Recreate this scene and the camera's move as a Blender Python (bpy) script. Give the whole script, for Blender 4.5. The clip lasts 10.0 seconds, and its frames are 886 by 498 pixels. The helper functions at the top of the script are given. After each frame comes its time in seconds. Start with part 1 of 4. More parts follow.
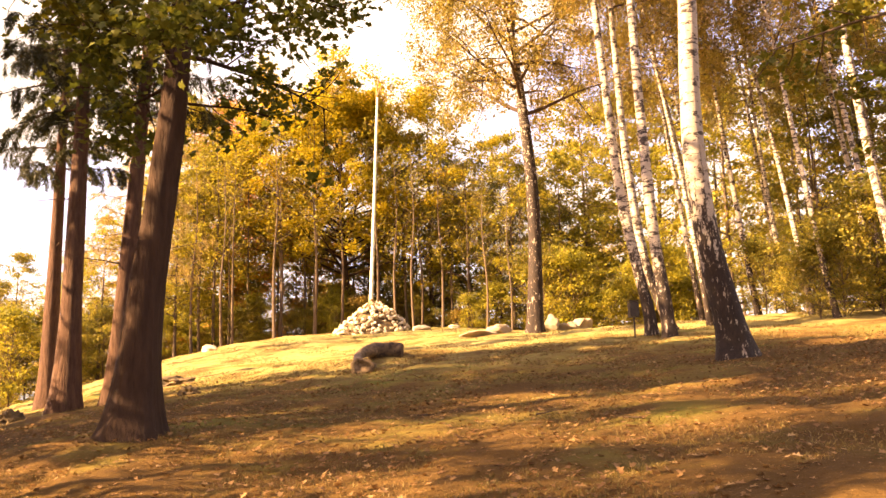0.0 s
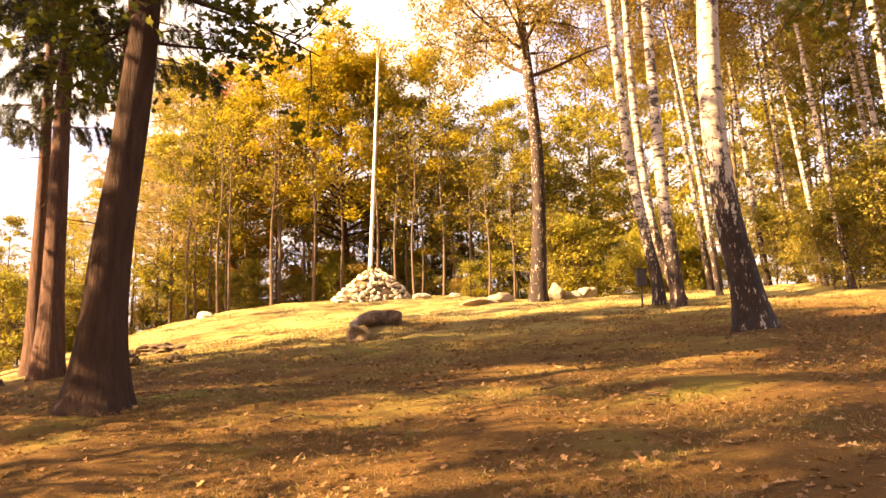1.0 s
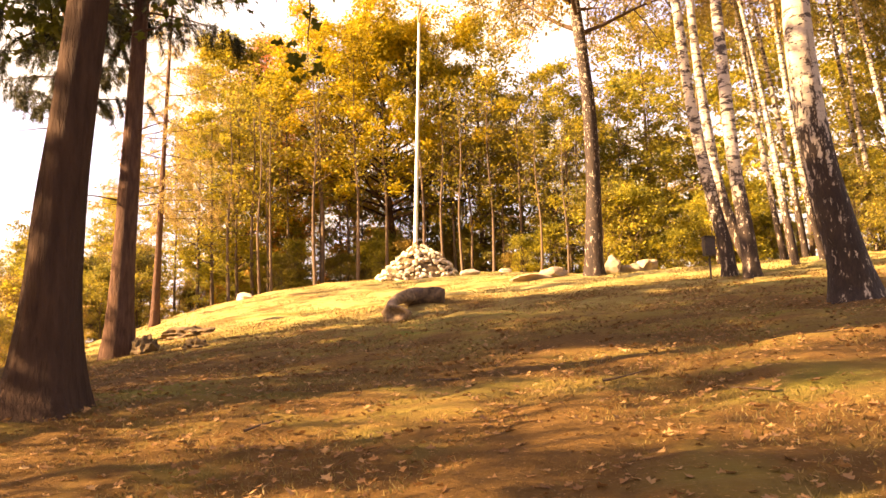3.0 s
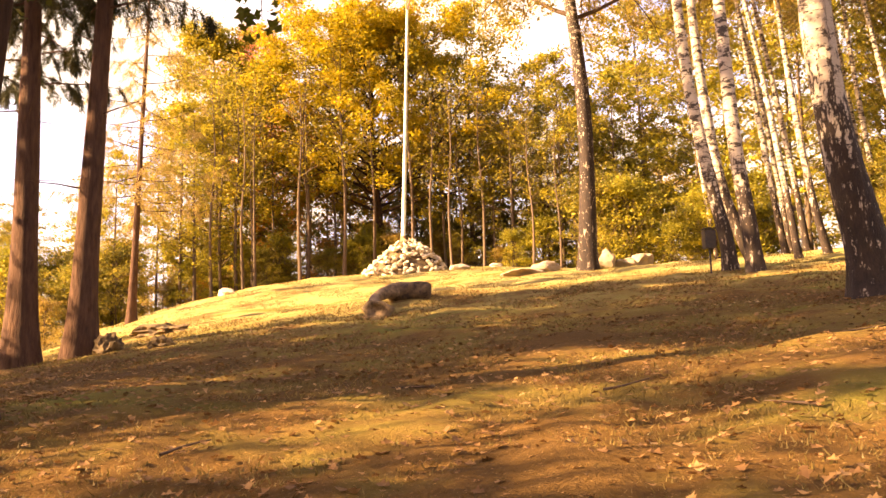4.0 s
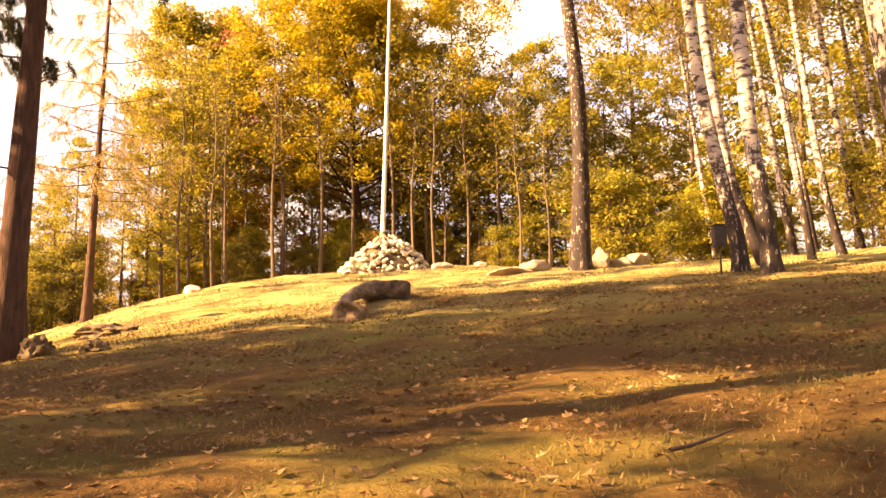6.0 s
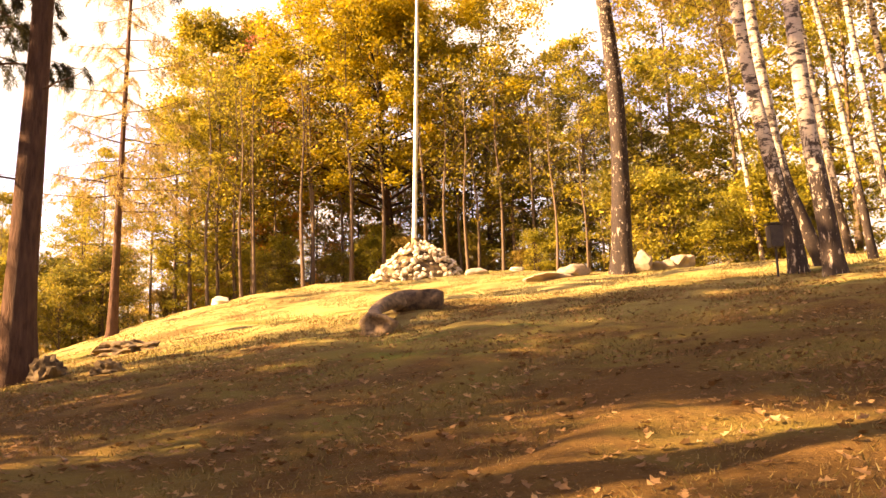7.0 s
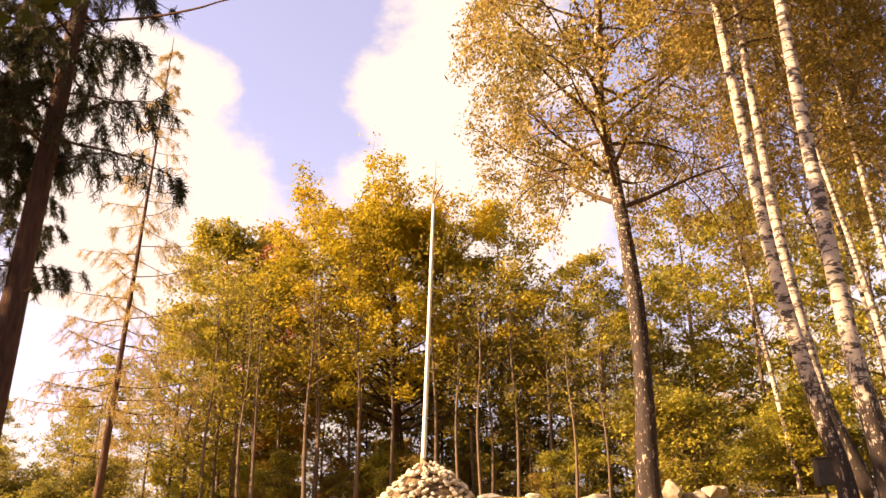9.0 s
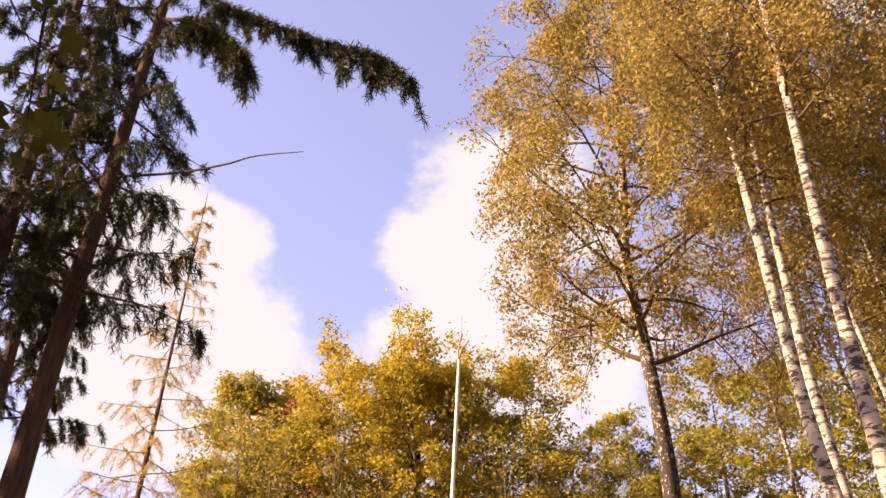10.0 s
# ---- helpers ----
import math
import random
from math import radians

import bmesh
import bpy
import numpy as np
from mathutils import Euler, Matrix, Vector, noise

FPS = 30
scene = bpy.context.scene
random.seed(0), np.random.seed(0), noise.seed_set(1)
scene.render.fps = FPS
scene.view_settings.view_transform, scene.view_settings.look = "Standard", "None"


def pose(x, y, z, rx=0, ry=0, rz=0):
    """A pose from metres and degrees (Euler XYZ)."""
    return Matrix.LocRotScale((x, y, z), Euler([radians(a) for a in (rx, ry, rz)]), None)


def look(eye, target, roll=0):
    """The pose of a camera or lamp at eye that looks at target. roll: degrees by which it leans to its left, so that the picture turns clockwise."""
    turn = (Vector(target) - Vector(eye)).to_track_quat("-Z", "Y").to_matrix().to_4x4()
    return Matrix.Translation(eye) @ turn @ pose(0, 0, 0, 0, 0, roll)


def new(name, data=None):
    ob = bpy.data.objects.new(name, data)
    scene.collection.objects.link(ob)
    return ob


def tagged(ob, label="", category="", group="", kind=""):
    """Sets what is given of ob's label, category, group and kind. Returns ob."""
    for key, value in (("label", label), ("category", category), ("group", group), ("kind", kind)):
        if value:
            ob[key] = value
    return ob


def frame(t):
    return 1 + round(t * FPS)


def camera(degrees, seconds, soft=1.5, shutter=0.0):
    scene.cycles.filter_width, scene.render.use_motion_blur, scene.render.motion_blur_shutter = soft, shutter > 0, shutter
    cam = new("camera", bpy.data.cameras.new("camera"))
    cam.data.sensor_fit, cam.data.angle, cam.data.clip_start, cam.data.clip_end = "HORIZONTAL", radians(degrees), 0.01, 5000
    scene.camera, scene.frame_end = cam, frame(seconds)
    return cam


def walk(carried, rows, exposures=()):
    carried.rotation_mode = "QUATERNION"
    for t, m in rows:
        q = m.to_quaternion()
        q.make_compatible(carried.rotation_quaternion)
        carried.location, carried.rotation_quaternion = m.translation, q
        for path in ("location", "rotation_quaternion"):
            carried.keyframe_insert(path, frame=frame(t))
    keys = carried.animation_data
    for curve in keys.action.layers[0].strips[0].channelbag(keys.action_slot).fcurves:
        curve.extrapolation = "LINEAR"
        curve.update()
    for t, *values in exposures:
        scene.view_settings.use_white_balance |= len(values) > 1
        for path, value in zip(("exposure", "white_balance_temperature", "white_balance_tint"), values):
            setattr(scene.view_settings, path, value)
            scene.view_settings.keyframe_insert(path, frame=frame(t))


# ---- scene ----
cam = camera(52.0, 10.0)
PATH = [
    (0, (1.913, 0.918, 1.207), (1.773, 2.872, 1.609), -1.6),
    (0.5, (1.897, 1.466, 1.249), (1.783, 3.428, 1.616), -1.2),
    (1, (1.907, 2.104, 1.294), (1.758, 4.07, 1.63), -1.1),
    (1.5, (1.901, 2.615, 1.313), (1.77, 4.583, 1.643), -2.1),
    (2, (1.891, 3.251, 1.37), (1.697, 5.216, 1.687), -1.6),
    (2.5, (1.91, 3.869, 1.406), (1.645, 5.829, 1.705), -1.8),
    (3.8, (1.933, 5.655, 1.547), (1.667, 7.616, 1.836), -1.7),
    (4, (1.914, 5.916, 1.556), (1.663, 7.879, 1.84), -1.8),
    (4.5, (1.868, 6.521, 1.591), (1.624, 8.49, 1.839), -2.0),
    (5, (1.803, 7.163, 1.674), (1.523, 9.129, 1.912), -1.6),
    (5.5, (1.772, 7.758, 1.761), (1.583, 9.732, 2.017), -2.2),
    (5.7, (1.718, 8.013, 1.768), (1.526, 9.985, 2.045), -1.6),
    (7, (1.459, 9.724, 2.031), (1.174, 11.681, 2.326), -2.1),
    (7.5, (1.482, 10.153, 2.154), (1.164, 12.094, 2.517), -1.6),
    (8, (1.401, 10.628, 2.326), (1.14, 12.562, 2.761), -1.9),
    (8.5, (1.315, 11.073, 2.447), (1.023, 12.966, 3.024), -0.8),
    (9, (1.383, 11.283, 2.544), (1.091, 13.117, 3.287), -0.6),
    (9.5, (1.45, 11.394, 2.611), (1.138, 13.156, 3.503), 0.1),
    (10, (1.467, 11.553, 2.646), (1.139, 13.225, 3.694), 0.9),
]
walk(cam, [(t, look(eye, target, roll)) for t, eye, target, roll in PATH],
     exposures=[(0.0, 2.82, 9500, 24), (6.5, 2.76, 10000, 26), (8.5, 2.30, 9400, 25), (9.2, 2.08, 7900, 25), (10.0, 1.98, 7000, 25)])

# ---- light ----
SUN_DIR = Vector((-0.82, -0.32, 0.46)).normalized()      # towards the sun
SUN_ELEV = math.asin(SUN_DIR.z)
sun = new("sun", bpy.data.lights.new("sun", "SUN"))
sun.data.energy, sun.data.angle, sun.data.color = 5.0, radians(0.6), (1.0, 0.80, 0.54)
sun.matrix_world = look(SUN_DIR * 50, (0, 0, 0))

world = bpy.data.worlds.new("autumn_sky")
scene.world = world
world.use_nodes = True


def sky_nodes():
    nt = world.node_tree
    nt.nodes.clear()
    out = nt.nodes.new("ShaderNodeOutputWorld")
    bg = nt.nodes.new("ShaderNodeBackground")
    sky = nt.nodes.new("ShaderNodeTexSky")
    sky.sky_type, sky.sun_disc = "NISHITA", False
    sky.sun_elevation = SUN_ELEV
    sky.sun_rotation = math.atan2(SUN_DIR.x, SUN_DIR.y)
    sky.air_density, sky.dust_density, sky.ozone_density = 1.0, 1.5, 1.0
    co = nt.nodes.new("ShaderNodeTexCoord")
    mp = nt.nodes.new("ShaderNodeMapping")
    mp.inputs["Scale"].default_value = (1.0, 1.0, 1.6)
    mp.inputs["Location"].default_value = CLOUD_SHIFT
    nz = nt.nodes.new("ShaderNodeTexNoise")
    nz.inputs["Scale"].default_value = 3.4
    nz.inputs["Detail"].default_value = 8
    nz.inputs["Roughness"].default_value = 0.60
    rp = nt.nodes.new("ShaderNodeMapRange")
    rp.interpolation_type = "SMOOTHSTEP"
    rp.inputs[1].default_value, rp.inputs[2].default_value = 0.545, 0.665
    # a bank of cloud low over the horizon
    sep = nt.nodes.new("ShaderNodeSeparateXYZ")
    low = nt.nodes.new("ShaderNodeMapRange")
    low.interpolation_type = "SMOOTHSTEP"
    low.inputs[1].default_value, low.inputs[2].default_value = 0.46, 0.20
    add = nt.nodes.new("ShaderNodeMath")
    add.operation, add.inputs[1].default_value = "MULTIPLY_ADD", 0.13
    mix = nt.nodes.new("ShaderNodeMix")
    mix.data_type = "RGBA"
    mix.inputs[7].default_value = (9.4, 9.3, 9.3, 1)
    rp.inputs[3].default_value = 0.14      # thin high veil everywhere
    bg.inputs["Strength"].default_value = SKY_STRENGTH
    L = nt.links.new
    L(co.outputs["Generated"], mp.inputs["Vector"])
    L(mp.outputs[0], nz.inputs["Vector"])
    L(co.outputs["Generated"], sep.inputs[0])
    L(sep.outputs["Z"], low.inputs[0])
    L(low.outputs[0], add.inputs[0])
    L(nz.outputs["Fac"], add.inputs[2])
    total = add.outputs[0]
    # the two towering clouds over the wood
    for way, inner, outer, gain in CLOUDS:
        dot = nt.nodes.new("ShaderNodeVectorMath")
        dot.operation = "DOT_PRODUCT"
        dot.inputs[1].default_value = Vector(way).normalized()
        lobe = nt.nodes.new("ShaderNodeMapRange")
        lobe.interpolation_type = "SMOOTHSTEP"
        lobe.inputs[1].default_value, lobe.inputs[2].default_value = math.cos(radians(outer)), math.cos(radians(inner))
        plus = nt.nodes.new("ShaderNodeMath")
        plus.operation, plus.inputs[1].default_value = "MULTIPLY_ADD", gain
        L(co.outputs["Generated"], dot.inputs[0])
        L(dot.outputs["Value"], lobe.inputs[0])
        L(lobe.outputs[0], plus.inputs[0])
        L(total, plus.inputs[2])
        total = plus.outputs[0]
    L(total, rp.inputs[0])
    L(rp.outputs[0], mix.inputs[0])
    lift = nt.nodes.new("ShaderNodeVectorMath")
    lift.operation, lift.inputs[1].default_value = "MULTIPLY", (3.7, 3.15, 3.65)
    L(sky.outputs[0], lift.inputs[0])
    L(lift.outputs[0], mix.inputs[6])
    L(mix.outputs[2], bg.inputs["Color"])
    L(bg.outputs[0], out.inputs[0])


CLOUDS = (((-0.45, 0.78, 0.44), 2, 11, 0.24), ((-0.10, 0.86, 0.47), 3, 12, 0.26), ((-0.15, 0.79, 0.58), 1, 8, 0.12), ((-0.3, 0.76, 0.62), 2, 13, -0.12))
SKY_STRENGTH, CLOUD_SHIFT = 0.026, (0.3, 0.1, 0.0)
sky_nodes()


# ---- materials ----
def nodes_of(name):
    m = bpy.data.materials.new(name)
    m.use_nodes = True
    nt = m.node_tree
    return m, nt, nt.nodes["Principled BSDF"], nt.nodes["Material Output"]


def ramp(nt, stops, mode="LINEAR"):
    r = nt.nodes.new("ShaderNodeValToRGB")
    r.color_ramp.interpolation = mode
    el = r.color_ramp.elements
    while len(el) > 1:
        el.remove(el[-1])
    el[0].position, el[0].color = stops[0][0], (*stops[0][1], 1)
    for p, c in stops[1:]:
        e = el.new(p)
        e.color = (*c, 1)
    return r


def noise_tex(nt, scale, detail=5, rough=0.6, vec=None, stretch=None):
    n = nt.nodes.new("ShaderNodeTexNoise")
    n.inputs["Scale"].default_value, n.inputs["Detail"].default_value, n.inputs["Roughness"].default_value = scale, detail, rough
    co = nt.nodes.new("ShaderNodeTexCoord")
    src = co.outputs["Object"]
    if stretch:
        mp = nt.nodes.new("ShaderNodeMapping")
        mp.inputs["Scale"].default_value = stretch
        nt.links.new(src, mp.inputs["Vector"])
        src = mp.outputs[0]
    nt.links.new(src, n.inputs["Vector"])
    return n


def bump_on(nt, bsdf, height, strength, distance=0.02):
    b = nt.nodes.new("ShaderNodeBump")
    b.inputs["Strength"].default_value, b.inputs["Distance"].default_value = strength, distance
    nt.links.new(height, b.inputs["Height"])
    nt.links.new(b.outputs[0], bsdf.inputs["Normal"])


def mixed(nt, fac, a, b):
    mx = nt.nodes.new("ShaderNodeMix")
    mx.data_type = "RGBA"
    for sock, v in ((0, fac), (6, a), (7, b)):
        if isinstance(v, (tuple, float, int)):
            mx.inputs[sock].default_value = (*v, 1) if isinstance(v, tuple) else v
        else:
            nt.links.new(v, mx.inputs[sock])
    return mx.outputs[2]


def leaf_material(name, stops, through_light=0.45, rough=0.55):
    """Thin leaves: each one takes its own colour from the ramp, and lets light through."""
    m, nt, bsdf, out = nodes_of(name)
    geo = nt.nodes.new("ShaderNodeNewGeometry")
    r = ramp(nt, stops)
    big = noise_tex(nt, 0.35, 3)
    mul = nt.nodes.new("ShaderNodeMath")
    mul.operation, mul.inputs[1].default_value = "MULTIPLY_ADD", 0.55
    sub = nt.nodes.new("ShaderNodeMath")
    sub.operation, sub.inputs[1].default_value = "MULTIPLY_ADD", 1.2
    sub.inputs[2].default_value = -0.38
    nt.links.new(big.outputs["Fac"], sub.inputs[0])
    nt.links.new(geo.outputs["Random Per Island"], mul.inputs[0])
    nt.links.new(sub.outputs[0], mul.inputs[2])
    nt.links.new(mul.outputs[0], r.inputs[0])
    bsdf.inputs["Roughness"].default_value = rough
    bsdf.inputs["Specular IOR Level"].default_value = 0.25
    nt.links.new(r.outputs[0], bsdf.inputs["Base Color"])
    tr = nt.nodes.new("ShaderNodeBsdfTranslucent")
    nt.links.new(r.outputs[0], tr.inputs["Color"])
    ms = nt.nodes.new("ShaderNodeMixShader")
    ms.inputs[0].default_value = through_light
    nt.links.new(bsdf.outputs[0], ms.inputs[1])
    nt.links.new(tr.outputs[0], ms.inputs[2])
    nt.links.new(ms.outputs[0], out.inputs["Surface"])
    return m


def bark_material(name, dark, light, scale=9.0, depth=0.05):
    m, nt, bsdf, out = nodes_of(name)
    n1 = noise_tex(nt, scale, 6, 0.65, stretch=(1, 1, 0.18))
    n2 = noise_tex(nt, 1.3, 3)
    r = ramp(nt, [(0.32, dark), (0.68, light)])
    nt.links.new(n1.outputs["Fac"], r.inputs[0])
    c = mixed(nt, n2.outputs["Fac"], r.outputs[0], tuple(0.55 * a + 0.45 * b for a, b in zip(dark, light)))
    nt.links.new(c, bsdf.inputs["Base Color"])
    bsdf.inputs["Roughness"].default_value = 0.9
    bsdf.inputs["Specular IOR Level"].default_value = 0.15
    bump_on(nt, bsdf, n1.outputs["Fac"], 0.9, depth)
    return m


def birch_bark(name, rough_to=2.6, dark_share=0.0):
    """White papery bark with dark lens-shaped scars, and furrowed black bark towards the foot."""
    m, nt, bsdf, out = nodes_of(name)
    co = nt.nodes.new("ShaderNodeTexCoord")
    sep = nt.nodes.new("ShaderNodeSeparateXYZ")
    nt.links.new(co.outputs["Object"], sep.inputs[0])
    scars = noise_tex(nt, 4.6, 5, 0.72, stretch=(0.8, 0.8, 2.0))
    fine = noise_tex(nt, 26, 3, 0.6, stretch=(0.35, 0.35, 2.2))
    fur = noise_tex(nt, 8, 6, 0.7, stretch=(1.0, 1.0, 0.35))
    white = mixed(nt, fine.outputs["Fac"], (0.52, 0.44, 0.35), (0.29, 0.235, 0.18))
    rs = ramp(nt, [(0.545 - dark_share, (0, 0, 0)), (0.585 - dark_share, (1, 1, 1))])
    nt.links.new(scars.outputs["Fac"], rs.inputs[0])
    c1 = mixed(nt, rs.outputs[0], white, (0.055, 0.042, 0.034))
    black = ramp(nt, [(0.36, (0.014, 0.009, 0.007)), (0.56, (0.034, 0.021, 0.014)), (0.595, (0.05, 0.032, 0.02)), (0.63, (0.36, 0.29, 0.22))])
    nt.links.new(fur.outputs["Fac"], black.inputs[0])
    hgt = nt.nodes.new("ShaderNodeMapRange")
    hgt.inputs[1].default_value, hgt.inputs[2].default_value = rough_to, rough_to * 0.25
    nt.links.new(sep.outputs["Z"], hgt.inputs[0])
    addn = nt.nodes.new("ShaderNodeMath")
    addn.operation, addn.inputs[1].default_value = "ADD", -0.5
    nt.links.new(fur.outputs["Fac"], addn.inputs[0])
    a2 = nt.nodes.new("ShaderNodeMath")
    a2.operation, a2.inputs[1].default_value = "MULTIPLY_ADD", 3.5
    nt.links.new(addn.outputs[0], a2.inputs[0])
    nt.links.new(hgt.outputs[0], a2.inputs[2])
    st = nt.nodes.new("ShaderNodeMapRange")
    st.inputs[1].default_value, st.inputs[2].default_value = 0.42, 0.58
    nt.links.new(a2.outputs[0], st.inputs[0])
    c2 = mixed(nt, st.outputs[0], c1, black.outputs[0])
    nt.links.new(c2, bsdf.inputs["Base Color"])
    bsdf.inputs["Roughness"].default_value = 0.75
    bsdf.inputs["Specular IOR Level"].default_value = 0.25
    bump_on(nt, bsdf, fur.outputs["Fac"], 0.8, 0.06)
    return m


def stone_material(name, a, b, scale=5.0):
    m, nt, bsdf, out = nodes_of(name)
    n1 = noise_tex(nt, scale, 7, 0.65)
    info = nt.nodes.new("ShaderNodeObjectInfo")
    r = ramp(nt, [(0.3, a), (0.7, b)])
    nt.links.new(n1.outputs["Fac"], r.inputs[0])
    c = mixed(nt, info.outputs["Random"], r.outputs[0], tuple(0.72 * v for v in b))
    nt.links.new(mixed(nt, 0.5, r.outputs[0], c), bsdf.inputs["Base Color"])
    bsdf.inputs["Roughness"].default_value = 0.85
    bump_on(nt, bsdf, n1.outputs["Fac"], 0.5, 0.03)
    return m


def plain_material(name, a, b, rough, scale=12.0, metal=0.0, stretch=None):
    m, nt, bsdf, out = nodes_of(name)
    n1 = noise_tex(nt, scale, 5, 0.6, stretch=stretch)
    r = ramp(nt, [(0.35, a), (0.65, b)])
    nt.links.new(n1.outputs["Fac"], r.inputs[0])
    nt.links.new(r.outputs[0], bsdf.inputs["Base Color"])
    bsdf.inputs["Roughness"].default_value, bsdf.inputs["Metallic"].default_value = rough, metal
    bump_on(nt, bsdf, n1.outputs["Fac"], 0.25, 0.01)
    return m


def ground_material():
    """Worn autumn lawn: dry grass, green patches, brown litter and bare soil."""
    m, nt, bsdf, out = nodes_of("autumn_lawn")
    big = noise_tex(nt, 0.16, 4, 0.55)
    mid = noise_tex(nt, 0.9, 5, 0.6)
    fine = noise_tex(nt, 14, 6, 0.7)
    speck = noise_tex(nt, 38, 3, 0.6)
    grass = mixed(nt, mid.outputs["Fac"], (0.080, 0.070, 0.011), (0.30, 0.215, 0.058))
    # moss-green patches, and a paler grass colour from Y 22 up to Y 36
    co = nt.nodes.new("ShaderNodeTexCoord")
    sep = nt.nodes.new("ShaderNodeSeparateXYZ")
    nt.links.new(co.outputs["Object"], sep.inputs[0])
    moss = noise_tex(nt, 0.33, 4, 0.6, stretch=(0.6, 1.4, 1.0))
    rm = ramp(nt, [(0.56, (0, 0, 0)), (0.66, (0.75, 0.75, 0.75))])
    nt.links.new(moss.outputs["Fac"], rm.inputs[0])
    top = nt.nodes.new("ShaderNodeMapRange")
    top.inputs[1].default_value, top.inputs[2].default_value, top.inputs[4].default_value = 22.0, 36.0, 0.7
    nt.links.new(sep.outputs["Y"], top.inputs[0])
    pale_grass = mixed(nt, fine.outputs["Fac"], (0.26, 0.21, 0.078), (0.45, 0.375, 0.165))
    grass = mixed(nt, top.outputs[0], grass, pale_grass)
    grass = mixed(nt, rm.outputs[0], grass, (0.095, 0.115, 0.018))
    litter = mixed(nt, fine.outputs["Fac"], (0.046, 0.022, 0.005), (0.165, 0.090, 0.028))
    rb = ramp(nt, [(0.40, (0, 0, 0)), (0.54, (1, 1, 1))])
    addm = nt.nodes.new("ShaderNodeMath")
    addm.operation, addm.inputs[1].default_value = "MULTIPLY_ADD", 0.5
    sc = nt.nodes.new("ShaderNodeMath")
    sc.operation, sc.inputs[1].default_value = "MULTIPLY", 0.5
    nt.links.new(mid.outputs["Fac"], addm.inputs[0])
    nt.links.new(big.outputs["Fac"], sc.inputs[0])
    nt.links.new(sc.outputs[0], addm.inputs[2])
    # brown litter colour covers more at low Y, less from Y 14 to Y 36
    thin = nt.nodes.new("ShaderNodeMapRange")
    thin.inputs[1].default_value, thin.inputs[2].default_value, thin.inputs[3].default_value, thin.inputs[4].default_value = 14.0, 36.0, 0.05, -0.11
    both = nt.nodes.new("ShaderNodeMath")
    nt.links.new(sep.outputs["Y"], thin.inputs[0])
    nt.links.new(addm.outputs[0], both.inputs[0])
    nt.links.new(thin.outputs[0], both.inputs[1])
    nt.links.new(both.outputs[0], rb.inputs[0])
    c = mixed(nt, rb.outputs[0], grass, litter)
    rsp = ramp(nt, [(0.62, (0, 0, 0)), (0.70, (1, 1, 1))])
    nt.links.new(speck.outputs["Fac"], rsp.inputs[0])
    c = mixed(nt, rsp.outputs[0], c, (0.27, 0.165, 0.065))
    nt.links.new(c, bsdf.inputs["Base Color"])
    bsdf.inputs["Roughness"].default_value = 0.95
    bsdf.inputs["Specular IOR Level"].default_value = 0.1
    bump_on(nt, bsdf, fine.outputs["Fac"], 0.8, 0.06)
    return m


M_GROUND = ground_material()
M_GRASS = leaf_material("grass_blades", [(0.0, (0.075, 0.068, 0.016)), (0.45, (0.15, 0.105, 0.032)), (1.0, (0.30, 0.21, 0.075))], 0.3)
M_LITTER = leaf_material("fallen_leaf", [(0.0, (0.11, 0.052, 0.02)), (0.45, (0.22, 0.115, 0.046)), (0.8, (0.34, 0.20, 0.085)), (1.0, (0.52, 0.37, 0.19))], 0.2, 0.7)
M_MAPLE = leaf_material("golden_maple_leaf", [(0.0, (0.153, 0.146, 0.021)), (0.35, (0.325, 0.251, 0.025)), (0.7, (0.496, 0.361, 0.031)), (1.0, (0.558, 0.299, 0.041))])
M_MAPLE_DULL = leaf_material("olive_maple_leaf", [(0.0, (0.111, 0.116, 0.025)), (0.4, (0.242, 0.210, 0.031)), (0.75, (0.441, 0.346, 0.044)), (1.0, (0.530, 0.320, 0.064))])
M_ORANGE = leaf_material("orange_leaf", [(0.0, (0.246, 0.132, 0.025)), (0.5, (0.493, 0.241, 0.037)), (1.0, (0.615, 0.241, 0.076))])
M_RED = leaf_material("reddish_leaf", [(0.0, (0.35, 0.13, 0.05)), (0.5, (0.55, 0.22, 0.10)), (1.0, (0.65, 0.32, 0.16))])
M_BIRCH = leaf_material("birch_leaf", [(0.0, (0.111, 0.101, 0.026)), (0.4, (0.254, 0.192, 0.047)), (0.75, (0.372, 0.261, 0.065)), (1.0, (0.416, 0.216, 0.078))])
M_YELLOW = leaf_material("yellow_green_leaf", [(0.0, (0.104, 0.114, 0.029)), (0.4, (0.262, 0.235, 0.035)), (0.75, (0.418, 0.330, 0.042)), (1.0, (0.488, 0.314, 0.064))])
M_GREENISH = leaf_material("greenish_leaf", [(0.0, (0.089, 0.104, 0.029)), (0.5, (0.235, 0.197, 0.035)), (1.0, (0.522, 0.369, 0.061))])
M_OAK = leaf_material("oak_leaf", [(0.0, (0.045, 0.060, 0.012)), (0.5, (0.095, 0.105, 0.016)), (0.85, (0.20, 0.18, 0.022)), (1.0, (0.36, 0.20, 0.03))], 0.4)
M_BOUGH = leaf_material("olive_green_leaf", [(0.0, (0.06, 0.07, 0.012)), (0.5, (0.13, 0.13, 0.018)), (0.85, (0.26, 0.21, 0.025)), (1.0, (0.42, 0.26, 0.03))], 0.4)
M_SPRUCE = leaf_material("spruce_needle", [(0.0, (0.017, 0.020, 0.005)), (0.6, (0.034, 0.035, 0.009)), (1.0, (0.078, 0.057, 0.013))], 0.2)
